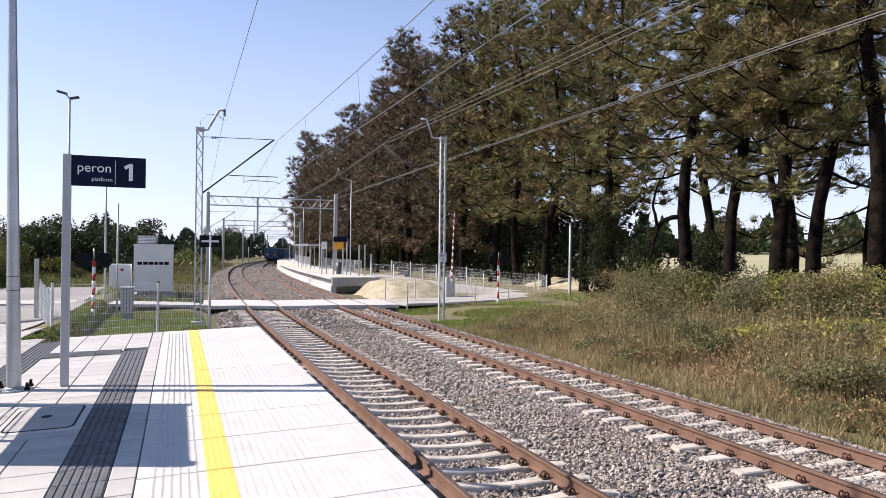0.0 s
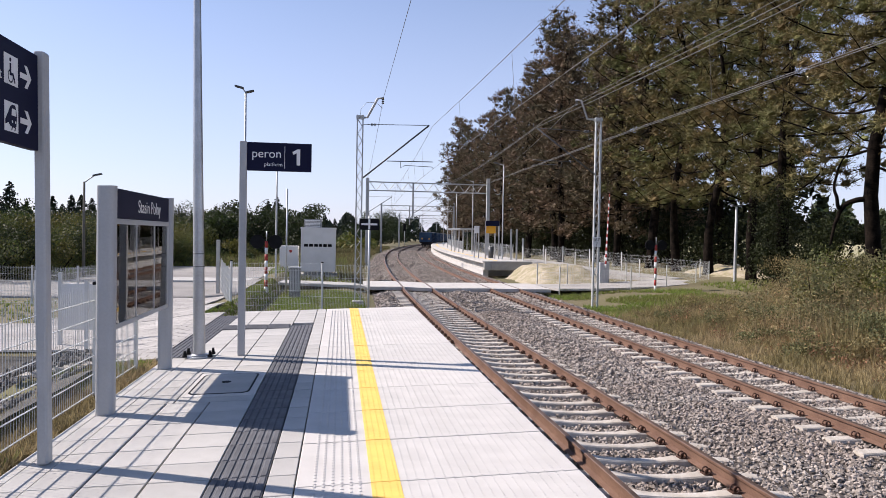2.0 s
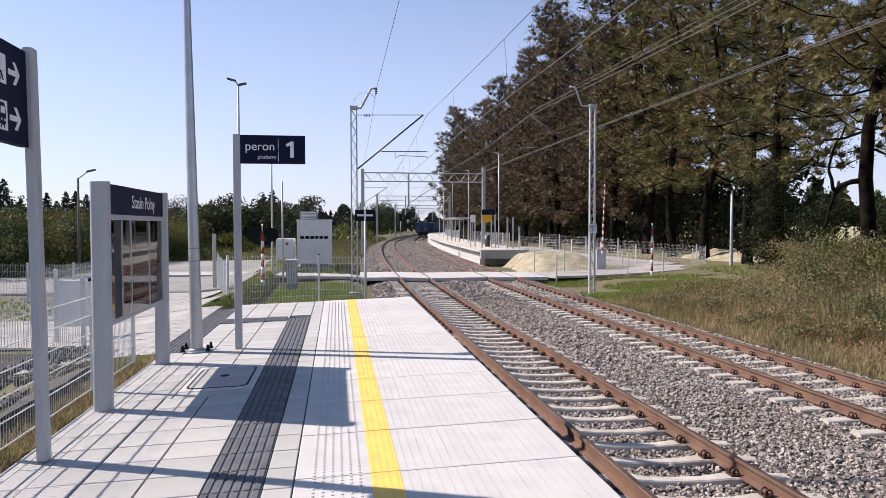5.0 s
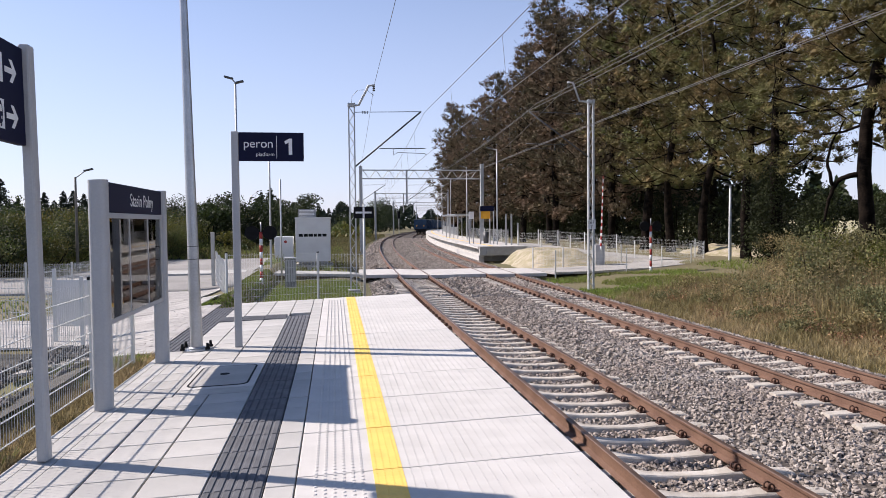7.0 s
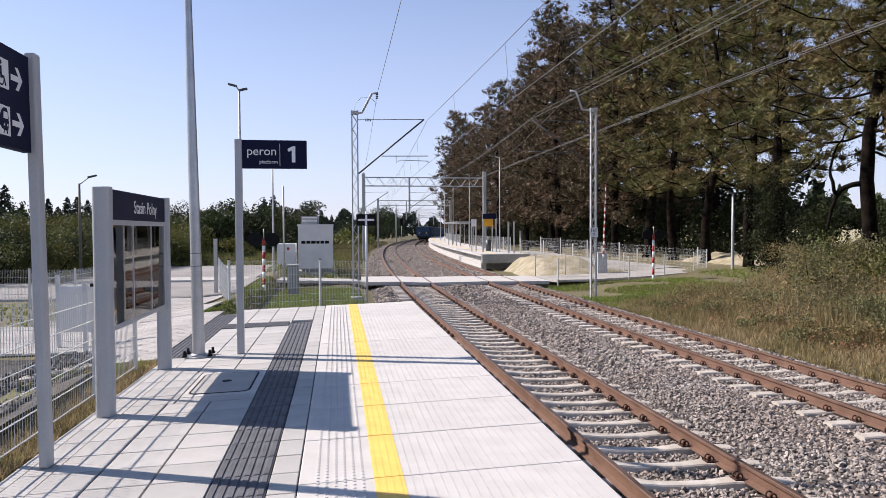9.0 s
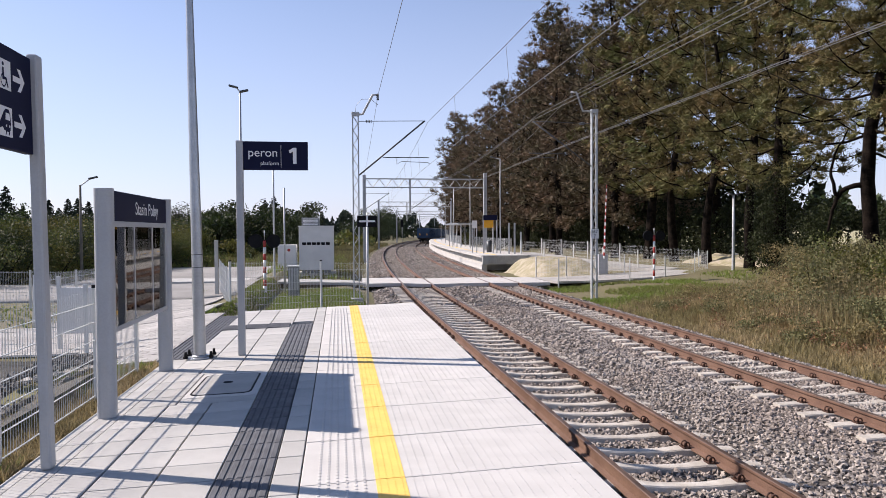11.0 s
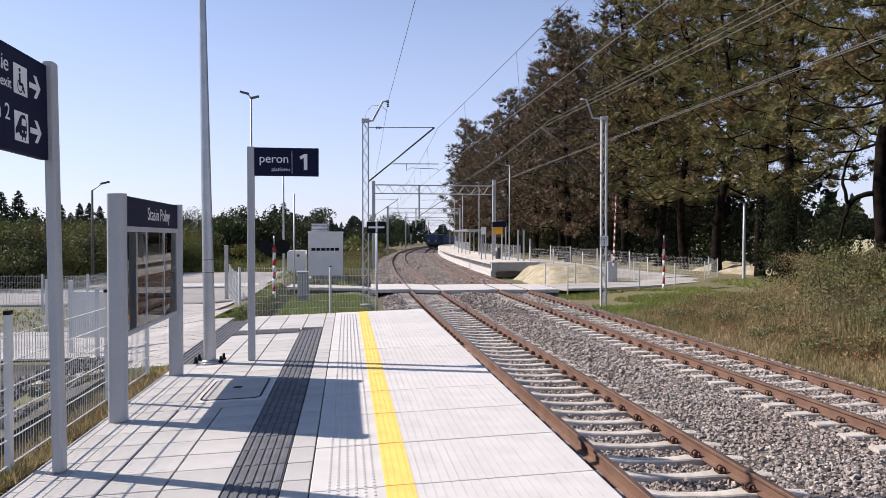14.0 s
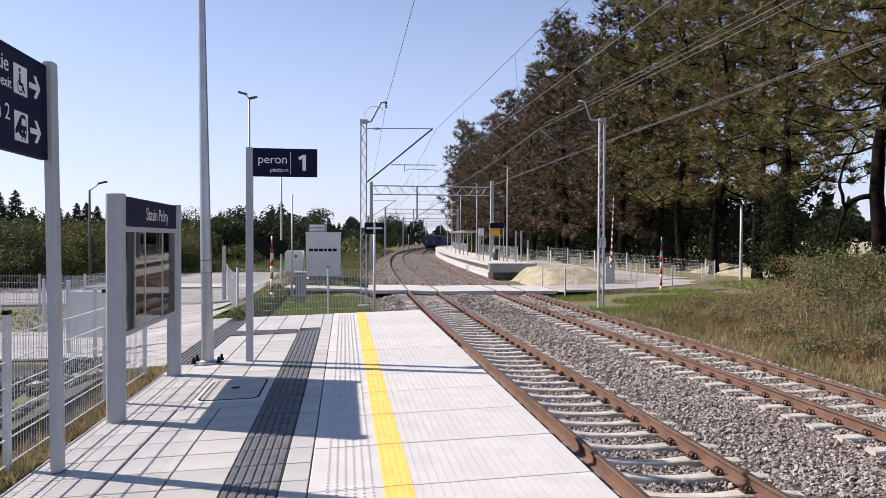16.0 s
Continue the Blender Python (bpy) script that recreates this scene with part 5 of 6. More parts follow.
# ---------------------------------------------------------------- goods train standing on the far track
def wagon(y):
    """Open box wagon: ribbed sides, end wall, frame, bogies, buffers."""
    o = T2 + cx(y + 6.5)
    w = thing("freight_wagon", "dark blue open box wagon with ribbed steel sides", "wagon", group="wagons of the goods train")
    L, W, B, T = 13.2, 1.42, 1.15, 3.35
    bm = bmesh.new()
    for x0, x1, y0, y1 in ((-W, -W + 0.06, 0, L), (W - 0.06, W, 0, L), (-W + 0.06, W - 0.06, 0, 0.06), (-W + 0.06, W - 0.06, L - 0.06, L)):
        box(bm, x0, x1, y0, y1, B, T)
    box(bm, -W + 0.06, W - 0.06, 0.06, L - 0.06, B, B + 0.08)
    part("body", bm, M_WAGON, w)
    bm = bmesh.new()
    for x0, x1, y0, y1 in ((-W - 0.07, -W + 0.08, -0.06, L + 0.06), (W - 0.08, W + 0.07, -0.06, L + 0.06), (-W + 0.08, W - 0.08, -0.06, 0.08), (-W + 0.08, W - 0.08, L - 0.08, L + 0.06)):
        box(bm, x0, x1, y0, y1, T, T + 0.10)
    part("rim", bm, M_WAGONTOP, w, "pale worn top rim")
    for k in range(11):
        for s in (-1, 1):
            bm = bmesh.new()
            c = 0.35 + k * 1.25
            box(bm, s * W - 0.05, s * W + 0.05, c - 0.07, c + 0.07, B - 0.1, T)
            part("rib", bm, M_WAGON, w)
    for x in (-0.62, 0.62):
        bm = bmesh.new()
        box(bm, x - 0.09, x + 0.09, -0.06, 0.0, B - 0.1, T)
        part("rib", bm, M_WAGON, w)
    for x in (-0.78, 0.82):
        bm = bmesh.new()
        box(bm, x - 0.11, x + 0.11, -0.075, -0.062, 1.75, 2.1)
        part("tail_plate", bm, M_ORANGE, w, "small orange and white tail plate")
    bm = bmesh.new()
    box(bm, -1.3, 1.3, -0.1, L + 0.1, 0.85, B)
    part("frame", bm, M_WAGONDARK, w)
    for s in (-0.88, 0.88):
        bm = bmesh.new()
        rod(bm, (s, -0.1, 1.02), (s, -0.55, 1.02), 0.09, seg=10)
        rod(bm, (s, -0.55, 1.02), (s, -0.62, 1.02), 0.23, seg=14)
        part("buffer", bm, M_WAGONDARK, w)
    for c in (2.2, L - 2.2):
        bm = bmesh.new()
        box(bm, -1.05, -0.85, c - 1.25, c + 1.25, 0.4, 0.7)
        box(bm, 0.85, 1.05, c - 1.25, c + 1.25, 0.4, 0.7)
        box(bm, -1.0, 1.0, c - 0.2, c + 0.2, 0.5, 0.85)
        bog = part("bogie", bm, M_WAGONDARK, w)
        for dy in (-0.9, 0.9):
            for s in (-1, 1):
                bm = bmesh.new()
                rod(bm, (s * 0.69, c + dy, 0.46), (s * 0.83, c + dy, 0.46), 0.46, seg=18)
                part("wheel", bm, M_WAGONDARK, bog)
    w.matrix_basis = pose(T2 + cx(y), y, -0.87, 0, 0, math.degrees(heading(y + 6)))
    return w


first = wagon(160.0)
for k in range(1, 8):
    yk = 160.0 + 14.35 * k
    copy_thing(first, pose(T2 + cx(yk), yk, -0.87, 0, 0, math.degrees(heading(yk + 6))))


# ---------------------------------------------------------------- pines
def pine(label, H, low, needle, seed, limbs=75, blades=140, ln=0.15, wd=0.030, puff=0.44, spacing=0.40, lean=0.0, girth=1.0):
    """A tall pine: bending trunk, limbs, and dense needle puffs along the limbs."""
    r = np.random.default_rng(seed)
    tree = thing("pine_tree", label, "tree", group="row of pines")
    lean_v = Vector((math.cos(seed), math.sin(seed), 0)) * lean

    def axis(z):
        return Vector((0.42 * math.sin(z * 0.38 + seed), 0.42 * math.cos(z * 0.29 + seed * 2), 0)) * min(z / 6, 1) + lean_v * z + Vector((0, 0, z))

    bm = bmesh.new()
    zs = [0, 0.4, 1.2] + [2.5 + k * (H - 2.5) / 10 for k in range(11)]
    rad = [0.40, 0.32, 0.275] + [0.262 * (1 - 0.88 * k / 10) for k in range(11)]
    tube(bm, [axis(z) - Vector((0, 0, 0.4 if z == 0 else 0)) for z in zs], [q * girth for q in rad], 10)
    for v in bm.verts:
        v.co += Vector((noise.noise(v.co * 1.7), noise.noise(v.co * 1.7 + Vector((9, 0, 0))), 0)) * 0.07
    part("trunk", bm, M_SHADEBARK, tree)
    bm = bmesh.new()
    puffs, lead = [], []
    for i in range(limbs):
        f = (i + r.uniform()) / limbs
        z = low + (H - low) * f ** 0.9
        q = (z - low) / (H - low)
        reach = (2.7 + 2.6 * math.sin(math.pi * min(q * 0.85 + 0.12, 1)) * (1 - 0.25 * q)) * r.uniform(0.55, 1.2) * (1 - 0.62 * q ** 3)
        az = i * 2.39996 + r.normal() * 0.35
        el = r.uniform(-0.25, 0.3) + 0.5 * q
        out = Vector((math.cos(az), math.sin(az), 0))
        p0 = axis(z)
        pts = []
        n = 5
        for k in range(n + 1):
            t = k / n
            pts.append(p0 + out * reach * t * math.cos(el * (1 - 0.3 * t)) + Vector((0, 0, reach * (math.sin(el) * t - 0.16 * math.sin(math.pi * t) + 0.10 * t * t))) + Vector((r.normal(), r.normal(), r.normal())) * 0.10 * t)
        tube(bm, pts, [0.055 * (1 - 0.55 * q) * (1 - 0.85 * k / n) + 0.006 for k in range(n + 1)], 5)
        if r.uniform() < 0.07 and q < 0.4:
            continue
        m = max(int(reach / spacing), 4)
        for k in range(m):
            t = 0.25 + 0.78 * (k + r.uniform()) / m
            a = pts[min(int(t * n), n)]
            side = Vector((-out.y, out.x, 0)) * r.normal() * (0.34 + 0.45 * (1 - abs(2 * t - 1.2)))
            puffs.append(np.array(a + side + Vector((0, 0, 0.08 + 0.16 * r.normal()))))
            lead.append((out.x * 0.55, out.y * 0.55, 0.45))
    part("branchwork", bm, M_SHADEBARK, tree)
    # every puff is a ragged heart set all round with needles
    c, up = np.array(puffs), np.array(lead)
    size = r.uniform(0.75, 1.25, (len(c), 1)) * puff
    squash = np.array([1.0, 1.0, 0.72])
    g = (1 + 5 ** 0.5) / 2
    ico = unit(np.array([(-1, g, 0), (1, g, 0), (-1, -g, 0), (1, -g, 0), (0, -1, g), (0, 1, g), (0, -1, -g), (0, 1, -g), (g, 0, -1), (g, 0, 1), (-g, 0, -1), (-g, 0, 1)], float))
    tri = np.array([(0, 11, 5), (0, 5, 1), (0, 1, 7), (0, 7, 10), (0, 10, 11), (1, 5, 9), (5, 11, 4), (11, 10, 2), (10, 7, 6), (7, 1, 8), (3, 9, 4), (3, 4, 2), (3, 2, 6), (3, 6, 8), (3, 8, 9), (4, 9, 5), (2, 4, 11), (6, 2, 10), (8, 6, 7), (9, 8, 1)])
    k = len(ico)
    hv = (c[:, None] + ico[None] * squash * r.uniform(0.2, 0.52, (len(c), k, 1)) * size[:, None]).reshape(-1, 3)
    hf = (tri[None] + k * np.arange(len(c))[:, None, None]).reshape(-1, 3)
    cb, ub, sb = np.repeat(c, blades, 0), np.repeat(up, blades, 0), np.repeat(size, blades, 0)
    db = unit(r.normal(size=cb.shape) + ub * 0.8)
    base = cb + db * squash * sb * r.uniform(0.2, 0.95, (len(cb), 1))
    nd = unit(db * 0.9 + ub * 0.5 + r.normal(size=cb.shape) * 0.42)
    w = unit(np.cross(nd, r.normal(size=cb.shape))) * wd / 2
    v = np.stack([base - w, base + w, base + nd * ln * r.uniform(0.7, 1.25, (len(cb), 1))], 1).reshape(-1, 3)
    f = np.concatenate([np.arange(len(v)).reshape(-1, 3), hf + len(v)])
    part("crown", arrays("crown", np.concatenate([v, hv]), f, needle), needle, tree)
    return tree


def dead_limb(tree, z, pts, r):
    bm = bmesh.new()
    pts = [Vector(p) + Vector((0, 0, z)) for p in pts]
    for _ in range(2):
        soft = [pts[0]]
        for a, b in zip(pts, pts[1:]):
            soft += [a.lerp(b, 0.25), a.lerp(b, 0.75)]
        pts = soft + [pts[-1]]
    pts = [p + 0.06 * noise.noise_vector(p * 3) for p in pts]
    tube(bm, pts, [r * (1 - 0.75 * k / (len(pts) - 1)) for k in range(len(pts))], 7)
    part("dead_limb", bm, M_SHADEBARK, tree, "bare broken dead limb")


GREEN = "tall pine with shade-darkened bark and olive green needle clumps"
BROWN = "tall pine with browning needles on crowded limbs"
near = [pine(GREEN, 21.0, 5.5, M_NEEDLE, 3, 56), pine(GREEN, 19.0, 4.9, M_NEEDLE, 8, 52, lean=0.045), pine(GREEN, 22.0, 6.6, M_NEEDLE, 14, 55, lean=0.02)]
far = [pine(BROWN, 20.5, 3.2, M_NEEDLEBROWN, 21, 76, 34, 0.28, 0.075, 0.52, 0.5), pine(BROWN, 18.5, 2.8, M_NEEDLEBROWN, 27, 70, 34, 0.28, 0.075, 0.52, 0.5), pine(BROWN, 21.5, 3.8, M_NEEDLEBROWN, 35, 74, 34, 0.28, 0.075, 0.52, 0.5)]
mixed = pine("tall pine with olive and brown mixed needles", 20.0, 4.0, M_NEEDLE, 41, 70, 60, 0.21, 0.046, 0.50, 0.46)
rear = pine("slim pine with sparse drooping lower limbs", 17.0, 2.6, M_NEEDLE, 52, 30, 90, 0.17, 0.032, 0.40, 0.5, girth=0.7)


def plant(tree, x, y, turn, s=1.0, first=False):
    m = pose(x, y, gz(x, y) - 0.05, 0, 0, turn) @ Matrix.Scale(s, 4)
    if first:
        tree.matrix_basis = m
        return tree
    return copy_thing(tree, m)


plant(near[0], 20.6, 24.3, 0, 1.0, True)
plant(near[1], 21.2, 18.6, 150, 1.0, True)
plant(near[2], 20.3, 15.6, 60, 1.0, True)
for k, (i, x, y, turn, s) in enumerate(((2, 21.2, 22.5, 200, 0.95), (0, 21.0, 20.2, 130, 1.04), (2, 25.0, 23.2, 310, 0.9), (1, 23.0, 34.0, 290, 1.05), (0, 24.2, 38.4, 80, 0.98), (2, 26.5, 30.0, 20, 0.95), (1, 24.3, 43.5, 190, 1.08))):
    plant(near[i], x, y, turn, s)
plant(mixed, 24.5, 48.4, 0, 1.1, True)
for x, y, turn in ((28.5, 42.0, 100), (29.0, 50.0, 310), (24.6, 53.0, 160)):
    plant(mixed, x, y, turn, 1.14)
plant(rear, 27.4, 26.2, 0, 1.0, True)
for x, y, turn, k in ((30.2, 23.6, 120, 1.05), (31.5, 29.5, 300, 1.1)):
    plant(rear, x, y, turn, k)
dead_limb(near[0], 3.4, [(-0.2, 0.1, 0.8), (-0.75, 0.5, 0.85), (-1.1, 0.8, 0.45), (-1.25, 0.95, -0.5), (-1.3, 1.0, -1.0)], 0.13)
dead_limb(near[0], 4.2, [(-1.1, 0.8, -0.3), (-1.3, 0.9, 0.4), (-1.15, 0.95, 1.2), (-0.7, 0.7, 2.2)], 0.08)
rt = random.Random(5)
done = 0
y = 57.0
while y < 172:
    edge = max(23.4, T2 + cx(y) + 8.2)
    for row in range(2 if y < 112 else 1):
        x = edge + row * 5.2 + rt.uniform(-1, 1)
        t = far[done % 3]
        plant(t, x, y + rt.uniform(-1.2, 1.2), rt.uniform(0, 360), rt.uniform(0.92, 1.08) * (1.07 if y < 92 else 1.0), done < 3)
        done += 1
    y += 6.4


# ---------------------------------------------------------------- broadleaf shrubs, spruces, far woods
def shrub(label, x, y, w, d, h, n, size, material, name="shrub", z=None):
    """Many-lobed bush of loose leaves on thin stems."""
    s = thing(name, label, "shrub", at=(x, y, gz(x, y) if z is None else z), group="shrubs")
    bm = bmesh.new()
    lobes = []
    for k in range(max(5, int(w * 2.2))):
        c = Vector((rng.uniform(-w, w) * 0.42, rng.uniform(-d, d) * 0.42, h * (rng.uniform(0.35, 0.82) if k % 3 else rng.uniform(0.12, 0.3))))
        lobes.append((c, (w * rng.uniform(0.12, 0.24) + 0.25, d * rng.uniform(0.12, 0.24) + 0.25, h * rng.uniform(0.16, 0.30))))
        tube(bm, [Vector((c.x * 0.3, c.y * 0.3, -0.2)), Vector((c.x * 0.7, c.y * 0.7, c.z * 0.5)), c], [min(0.05, 0.012 * h), min(0.035, 0.008 * h), 0.004], 5)
    part("stem", bm, M_SHADEBARK, s)
    pts = np.concatenate([inside(n // len(lobes), c, r, 0.3) for c, r in lobes])
    pts[:, 2] = np.maximum(pts[:, 2], 0.03)
    v, f = leaves(pts, size)
    part("foliage", arrays("foliage", v, f, material), material, s)
    return s


for k in range(13):
    a = radians(-25.5 + 1.15 * k)
    d = 37 + 1.4 * k + rng.uniform(-1, 1)
    shrub("dense roadside shrub with yellowing autumn leaves", d * math.sin(a), d * math.cos(a), 5.4, 4, rng.uniform(2.5, 3.4), 8000, 0.055, M_LEAFYEL if k % 3 != 1 else M_LEAF)
for k in range(12):
    a = radians(-26 + 1.9 * k)
    d = 58 + 2.5 * k + rng.uniform(-3, 3)
    shrub("tall dark green roadside tree line shrub", d * math.sin(a), d * math.cos(a), 8, 6, (rng.uniform(3.6, 4.4) if k < 5 else rng.uniform(4.4, 5.8)), 7500, 0.095, M_LEAF if k % 3 else M_LEAFYEL, "broadleaf_tree")
for x, y, w, h in ((-9.5, 78, 8, 6.6), (-6.0, 96, 8, 6.6), (-12, 70, 6, 5.0), (8.0, 168, 7, 8.5), (13.5, 205, 9, 11.0), (3, 160, 8, 5.5), (17.5, 236, 9, 9)):
    shrub("rounded broadleaf tree beside the line", x, y, w, w * 0.9, h, 5500, 0.17, M_LEAF, "broadleaf_tree")


def spruce(h, seed):
    r = np.random.default_rng(seed)
    s = thing("spruce_tree", "dark pointed spruce standing beyond the road", "tree", group="spruces")
    bm = bmesh.new()
    rod(bm, (0, 0, -0.3), (0, 0, h), 0.16, 0.02, seg=7)
    part("trunk", bm, M_SHADEBARK, s)
    cs, ax = [], []
    for k in range(36):
        q = k / 36
        z = h * (0.06 + 0.94 * q)
        for j in range(12):
            a = r.uniform(0, math.tau)
            R = h * 0.31 * (1 - q) ** 0.85 * (0.72 + 0.5 * ((k * 5) % 9 / 8)) * r.uniform(0.55, 1.25) + 0.06
            drop = r.uniform(-0.12, 0.12)
            for t in (0.35, 0.65, 0.95):
                cs.append((R * t * math.cos(a), R * t * math.sin(a), z + drop - 0.32 * R * t))
                ax.append((math.cos(a), math.sin(a), -0.25))
    v, f = tufts(np.array(cs), unit(np.array(ax)), h * (0.010 + 0.085 * (1 - np.clip(np.array(cs)[:, 2] / h, 0, 1))), 0.17, 4, 0.6)
    part("crown", arrays("crown", v, f, M_SPRUCE), M_SPRUCE, s)
    return s


SP = [spruce(8.0, 4), spruce(9.0, 9)]
spots = [(math.sin(radians(a)) * d, math.cos(radians(a)) * d, h) for a, d, h in ((-24.2, 72, 0.86), (-23.2, 74, 0.80), (-22.2, 71, 0.82), (-25.6, 70, 0.75), (-20.6, 76, 0.95), (-19.4, 74, 0.92), (-18.8, 78, 1.0), (-18.1, 74, 0.88), (-17.2, 77, 0.85), (-24.8, 76, 0.72), (-22.7, 78, 0.70), (-21.4, 74, 0.74), (-20.0, 80, 0.84), (-16.2, 80, 0.72), (-5.6, 104, 1.2), (-4.9, 104, 1.25), (-4.3, 106, 1.05), (-9.5, 96, 0.95), (-10.4, 98, 0.9), (-1.2, 190, 1.3), (-0.4, 195, 1.2), (0.4, 200, 1.3), (-2.4, 190, 1.2), (-3.3, 185, 1.25), (1.2, 205, 1.3), (2.2, 215, 1.2))]
for k, (x, y, s) in enumerate(spots):
    m = pose(x, y, gz(x, y), 0, 0, 77 * k) @ Matrix.Scale(s * 0.92, 4)
    if k < 2:
        SP[k].matrix_basis = m
    else:
        copy_thing(SP[k % 2], m)


def far_wood(label, a0, a1, d0, d1, h, n, size, material, z0=-0.5):
    a = np.radians(rng.uniform(a0, a1, n))
    d = rng.uniform(d0, d1, n)
    crest = h * (0.62 + 0.38 * np.sin(a * 140) * np.sin(a * 61 + 1))
    z = crest * rng.uniform(0, 1, n) ** 0.7
    v, f = leaves(np.stack([d * np.sin(a), d * np.cos(a), z + z0], 1), size)
    ob = new("far_woods", arrays("far_woods", v, f, material))
    return tagged(ob, label, "woods", kind="stuff")


far_wood("dark distant woods along the horizon", -34, 14, 260, 330, 11, 9000, 1.3, M_SPRUCE)
far_wood("distant hedge and trees beyond the field", 24, 75, 215, 300, 13, 14000, 1.3, M_LEAF, 2.5)
far_wood("low green scrub along the far track", -7, 3, 110, 150, 2.6, 3500, 0.35, M_LEAFYEL)

# leaf mass whose colour holds the shade inside the wood
n = 12000
yy = rng.uniform(50, 170, n)
pts = np.stack([np.maximum(35.0, T2 + np.array([cx(v) for v in yy]) + 19) + rng.uniform(-2, 3, n), yy, 7.5 * rng.uniform(0, 1, n) ** 0.8 - 0.4], 1)
v, f = leaves(pts, 0.42)
tagged(new("thicket", arrays("thicket", v, f, M_SHADELEAF)), "thicket closing the back of the pine wood, shade put into its colour", "thicket", kind="stuff")

# undergrowth behind the pine trunks; the wood's shade is in its leaf colour
for k in range(25):
    y = 39 + 5.2 * k
    x = max(27.5, T2 + cx(min(y, 170)) + 12) + rng.uniform(-1.5, 2.5)
    shrub("leafy undergrowth between pine trunks, shade put into its colour", x, y, 6.5, 6.5, rng.uniform(4.0, 6.0), 2600, 0.13, M_SHADELEAF, "undergrowth")
for x, y, h in ((23.9, 26.6, 4.4), (23.2, 33.6, 5.8), (23.4, 31.2, 4.0), (24.6, 35.6, 5.4), (24.2, 33.0, 3.0), (27.8, 33.2, 3.2), (29.4, 33.6, 2.9), (26.6, 30.2, 2.6), (31.0, 35.5, 3.2)):
    shrub("leafy elder bush under the pines, shade put into its green", x, y, 3.4, 3.2, h, 5200, 0.065, M_SHADELEAF, "bush")


# ---------------------------------------------------------------- grass and weeds
def grass(name, label, spots_xy, length, width, blades, material, spread=0.35, lift=0.0):
    z = np.array([gz(x, y) for x, y in spots_xy]) + lift
    c = np.stack([spots_xy[:, 0], spots_xy[:, 1], z], 1)
    up = np.tile((0.0, 0.0, 1.0), (len(c), 1))
    v, f = tufts(c, up, length, width, blades, spread)
    return tagged(new(name, arrays(name, v, f, material)), label, "grass", kind="stuff")


def scatter(n, x0, x1, y0, y1, keep=None, bend=True):
    p = np.stack([rng.uniform(x0, x1, n), rng.uniform(y0, y1, n)], 1)
    if bend:
        p[:, 0] += np.array([cx(v) for v in p[:, 1]])
    if keep is not None:
        p = p[keep(p)]
    return p


def patchy(p, s, lo):
    return np.array([noise.noise(Vector((x * s, y * s, 3.3))) > lo for x, y in p])


def wild(q):
    """Rough ground beyond the second track, left of the mown corner by the crossing."""
    return (q[:, 0] > 0.66 * q[:, 1] + rng.uniform(-0.8, 0.6, len(q))) | (q[:, 1] < 25.6 + rng.uniform(-2.0, 1.0, len(q)))


# tall dry grass on the slope beyond the second track
p = scatter(27000, 10.25, 20.0, 3.0, 29.5, wild)
clump = np.array([noise.noise(Vector((x * 0.9, y * 0.9, 1.7))) for x, y in p])
h = 0.20 + 0.55 * np.clip((p[:, 0] - 10.6) / 4.0, 0, 1) * rng.uniform(0.5, 1.2, len(p)) * np.clip(0.85 + 1.1 * clump, 0.25, 1.5)
grass("tall_grass", "tall dry yellow grass on the embankment", p, h, 0.020, 6, M_DRY, 0.34)
p = scatter(2600, 12.2, 18.5, 4.0, 27.0, lambda q: patchy(q, 0.45, 0.0) & wild(q))
grass("seed_stems", "upright straw-coloured seed stems among the weeds", p, rng.uniform(0.9, 1.5, len(p)), 0.016, 5, M_DRY, 0.16)
p = scatter(15000, 11.2, 21.0, 3.0, 29.5, lambda q: patchy(q, 0.35, -0.05) & wild(q))
grass("green_weeds", "green and straw-coloured weeds on the embankment", p, 0.35 + 0.5 * np.clip((p[:, 0] - 11) / 5, 0, 1), 0.03, 6, M_WEED, 0.55)
p = scatter(13000, 10.4, 24.0, 22.5, 35.0, lambda q: patchy(q, 0.3, -0.12))
grass("meadow_grass", "short grass in front of the crossing path", p, 0.16, 0.02, 6, M_LAWN, 0.5)
p = scatter(6000, 20.0, 34.0, 22.0, 46.0, lambda q: (q[:, 1] < 37.5) | (q[:, 0] > 31))
grass("meadow_grass", "short grass below the pines", p, 0.2, 0.03, 5, M_LAWN, 0.5)
for k in range(30):
    y = rng.uniform(3.5, 29.0)
    x = max(13.6, 0.69 * y) + rng.uniform(0.0, 4.5)
    hh = rng.uniform(0.9, 1.5) + 0.85 * smooth(13.6, 18.0, x)
    shrub("straggly green and ochre embankment bush", x, y, rng.uniform(1.8, 3.2), rng.uniform(1.6, 2.8), hh, 3200, 0.036, (M_GREYLEAF, M_GREYLEAF, M_WEED, M_GREYLEAF, M_WEED)[k % 5], "bush")

for k in range(13):
    y = 7.5 + 0.95 * k + rng.uniform(-0.6, 0.6)
    x = rng.uniform(17.0, 20.5)
    shrub("tall olive and yellow-green thicket below the pines", x, y, rng.uniform(2.4, 3.4), rng.uniform(2.0, 3.0), rng.uniform(1.6, 2.2), 3200, 0.042, (M_GREYLEAF, M_YGREEN, M_LEAFYEL)[k % 3], "bush")
for k in range(13):
    a = radians(37 + 1.35 * k)
    d = 25.5 + rng.uniform(-1.2, 1.5)
    shrub("leafy green thicket at the foot of the pines", d * math.sin(a), d * math.cos(a), rng.uniform(2.2, 3.2), 2.4, rng.uniform(1.5, 2.1) + (0.5 if k < 4 else 0.0), 2600, 0.048, (M_GREYLEAF, M_LEAFYEL)[k % 2], "bush")
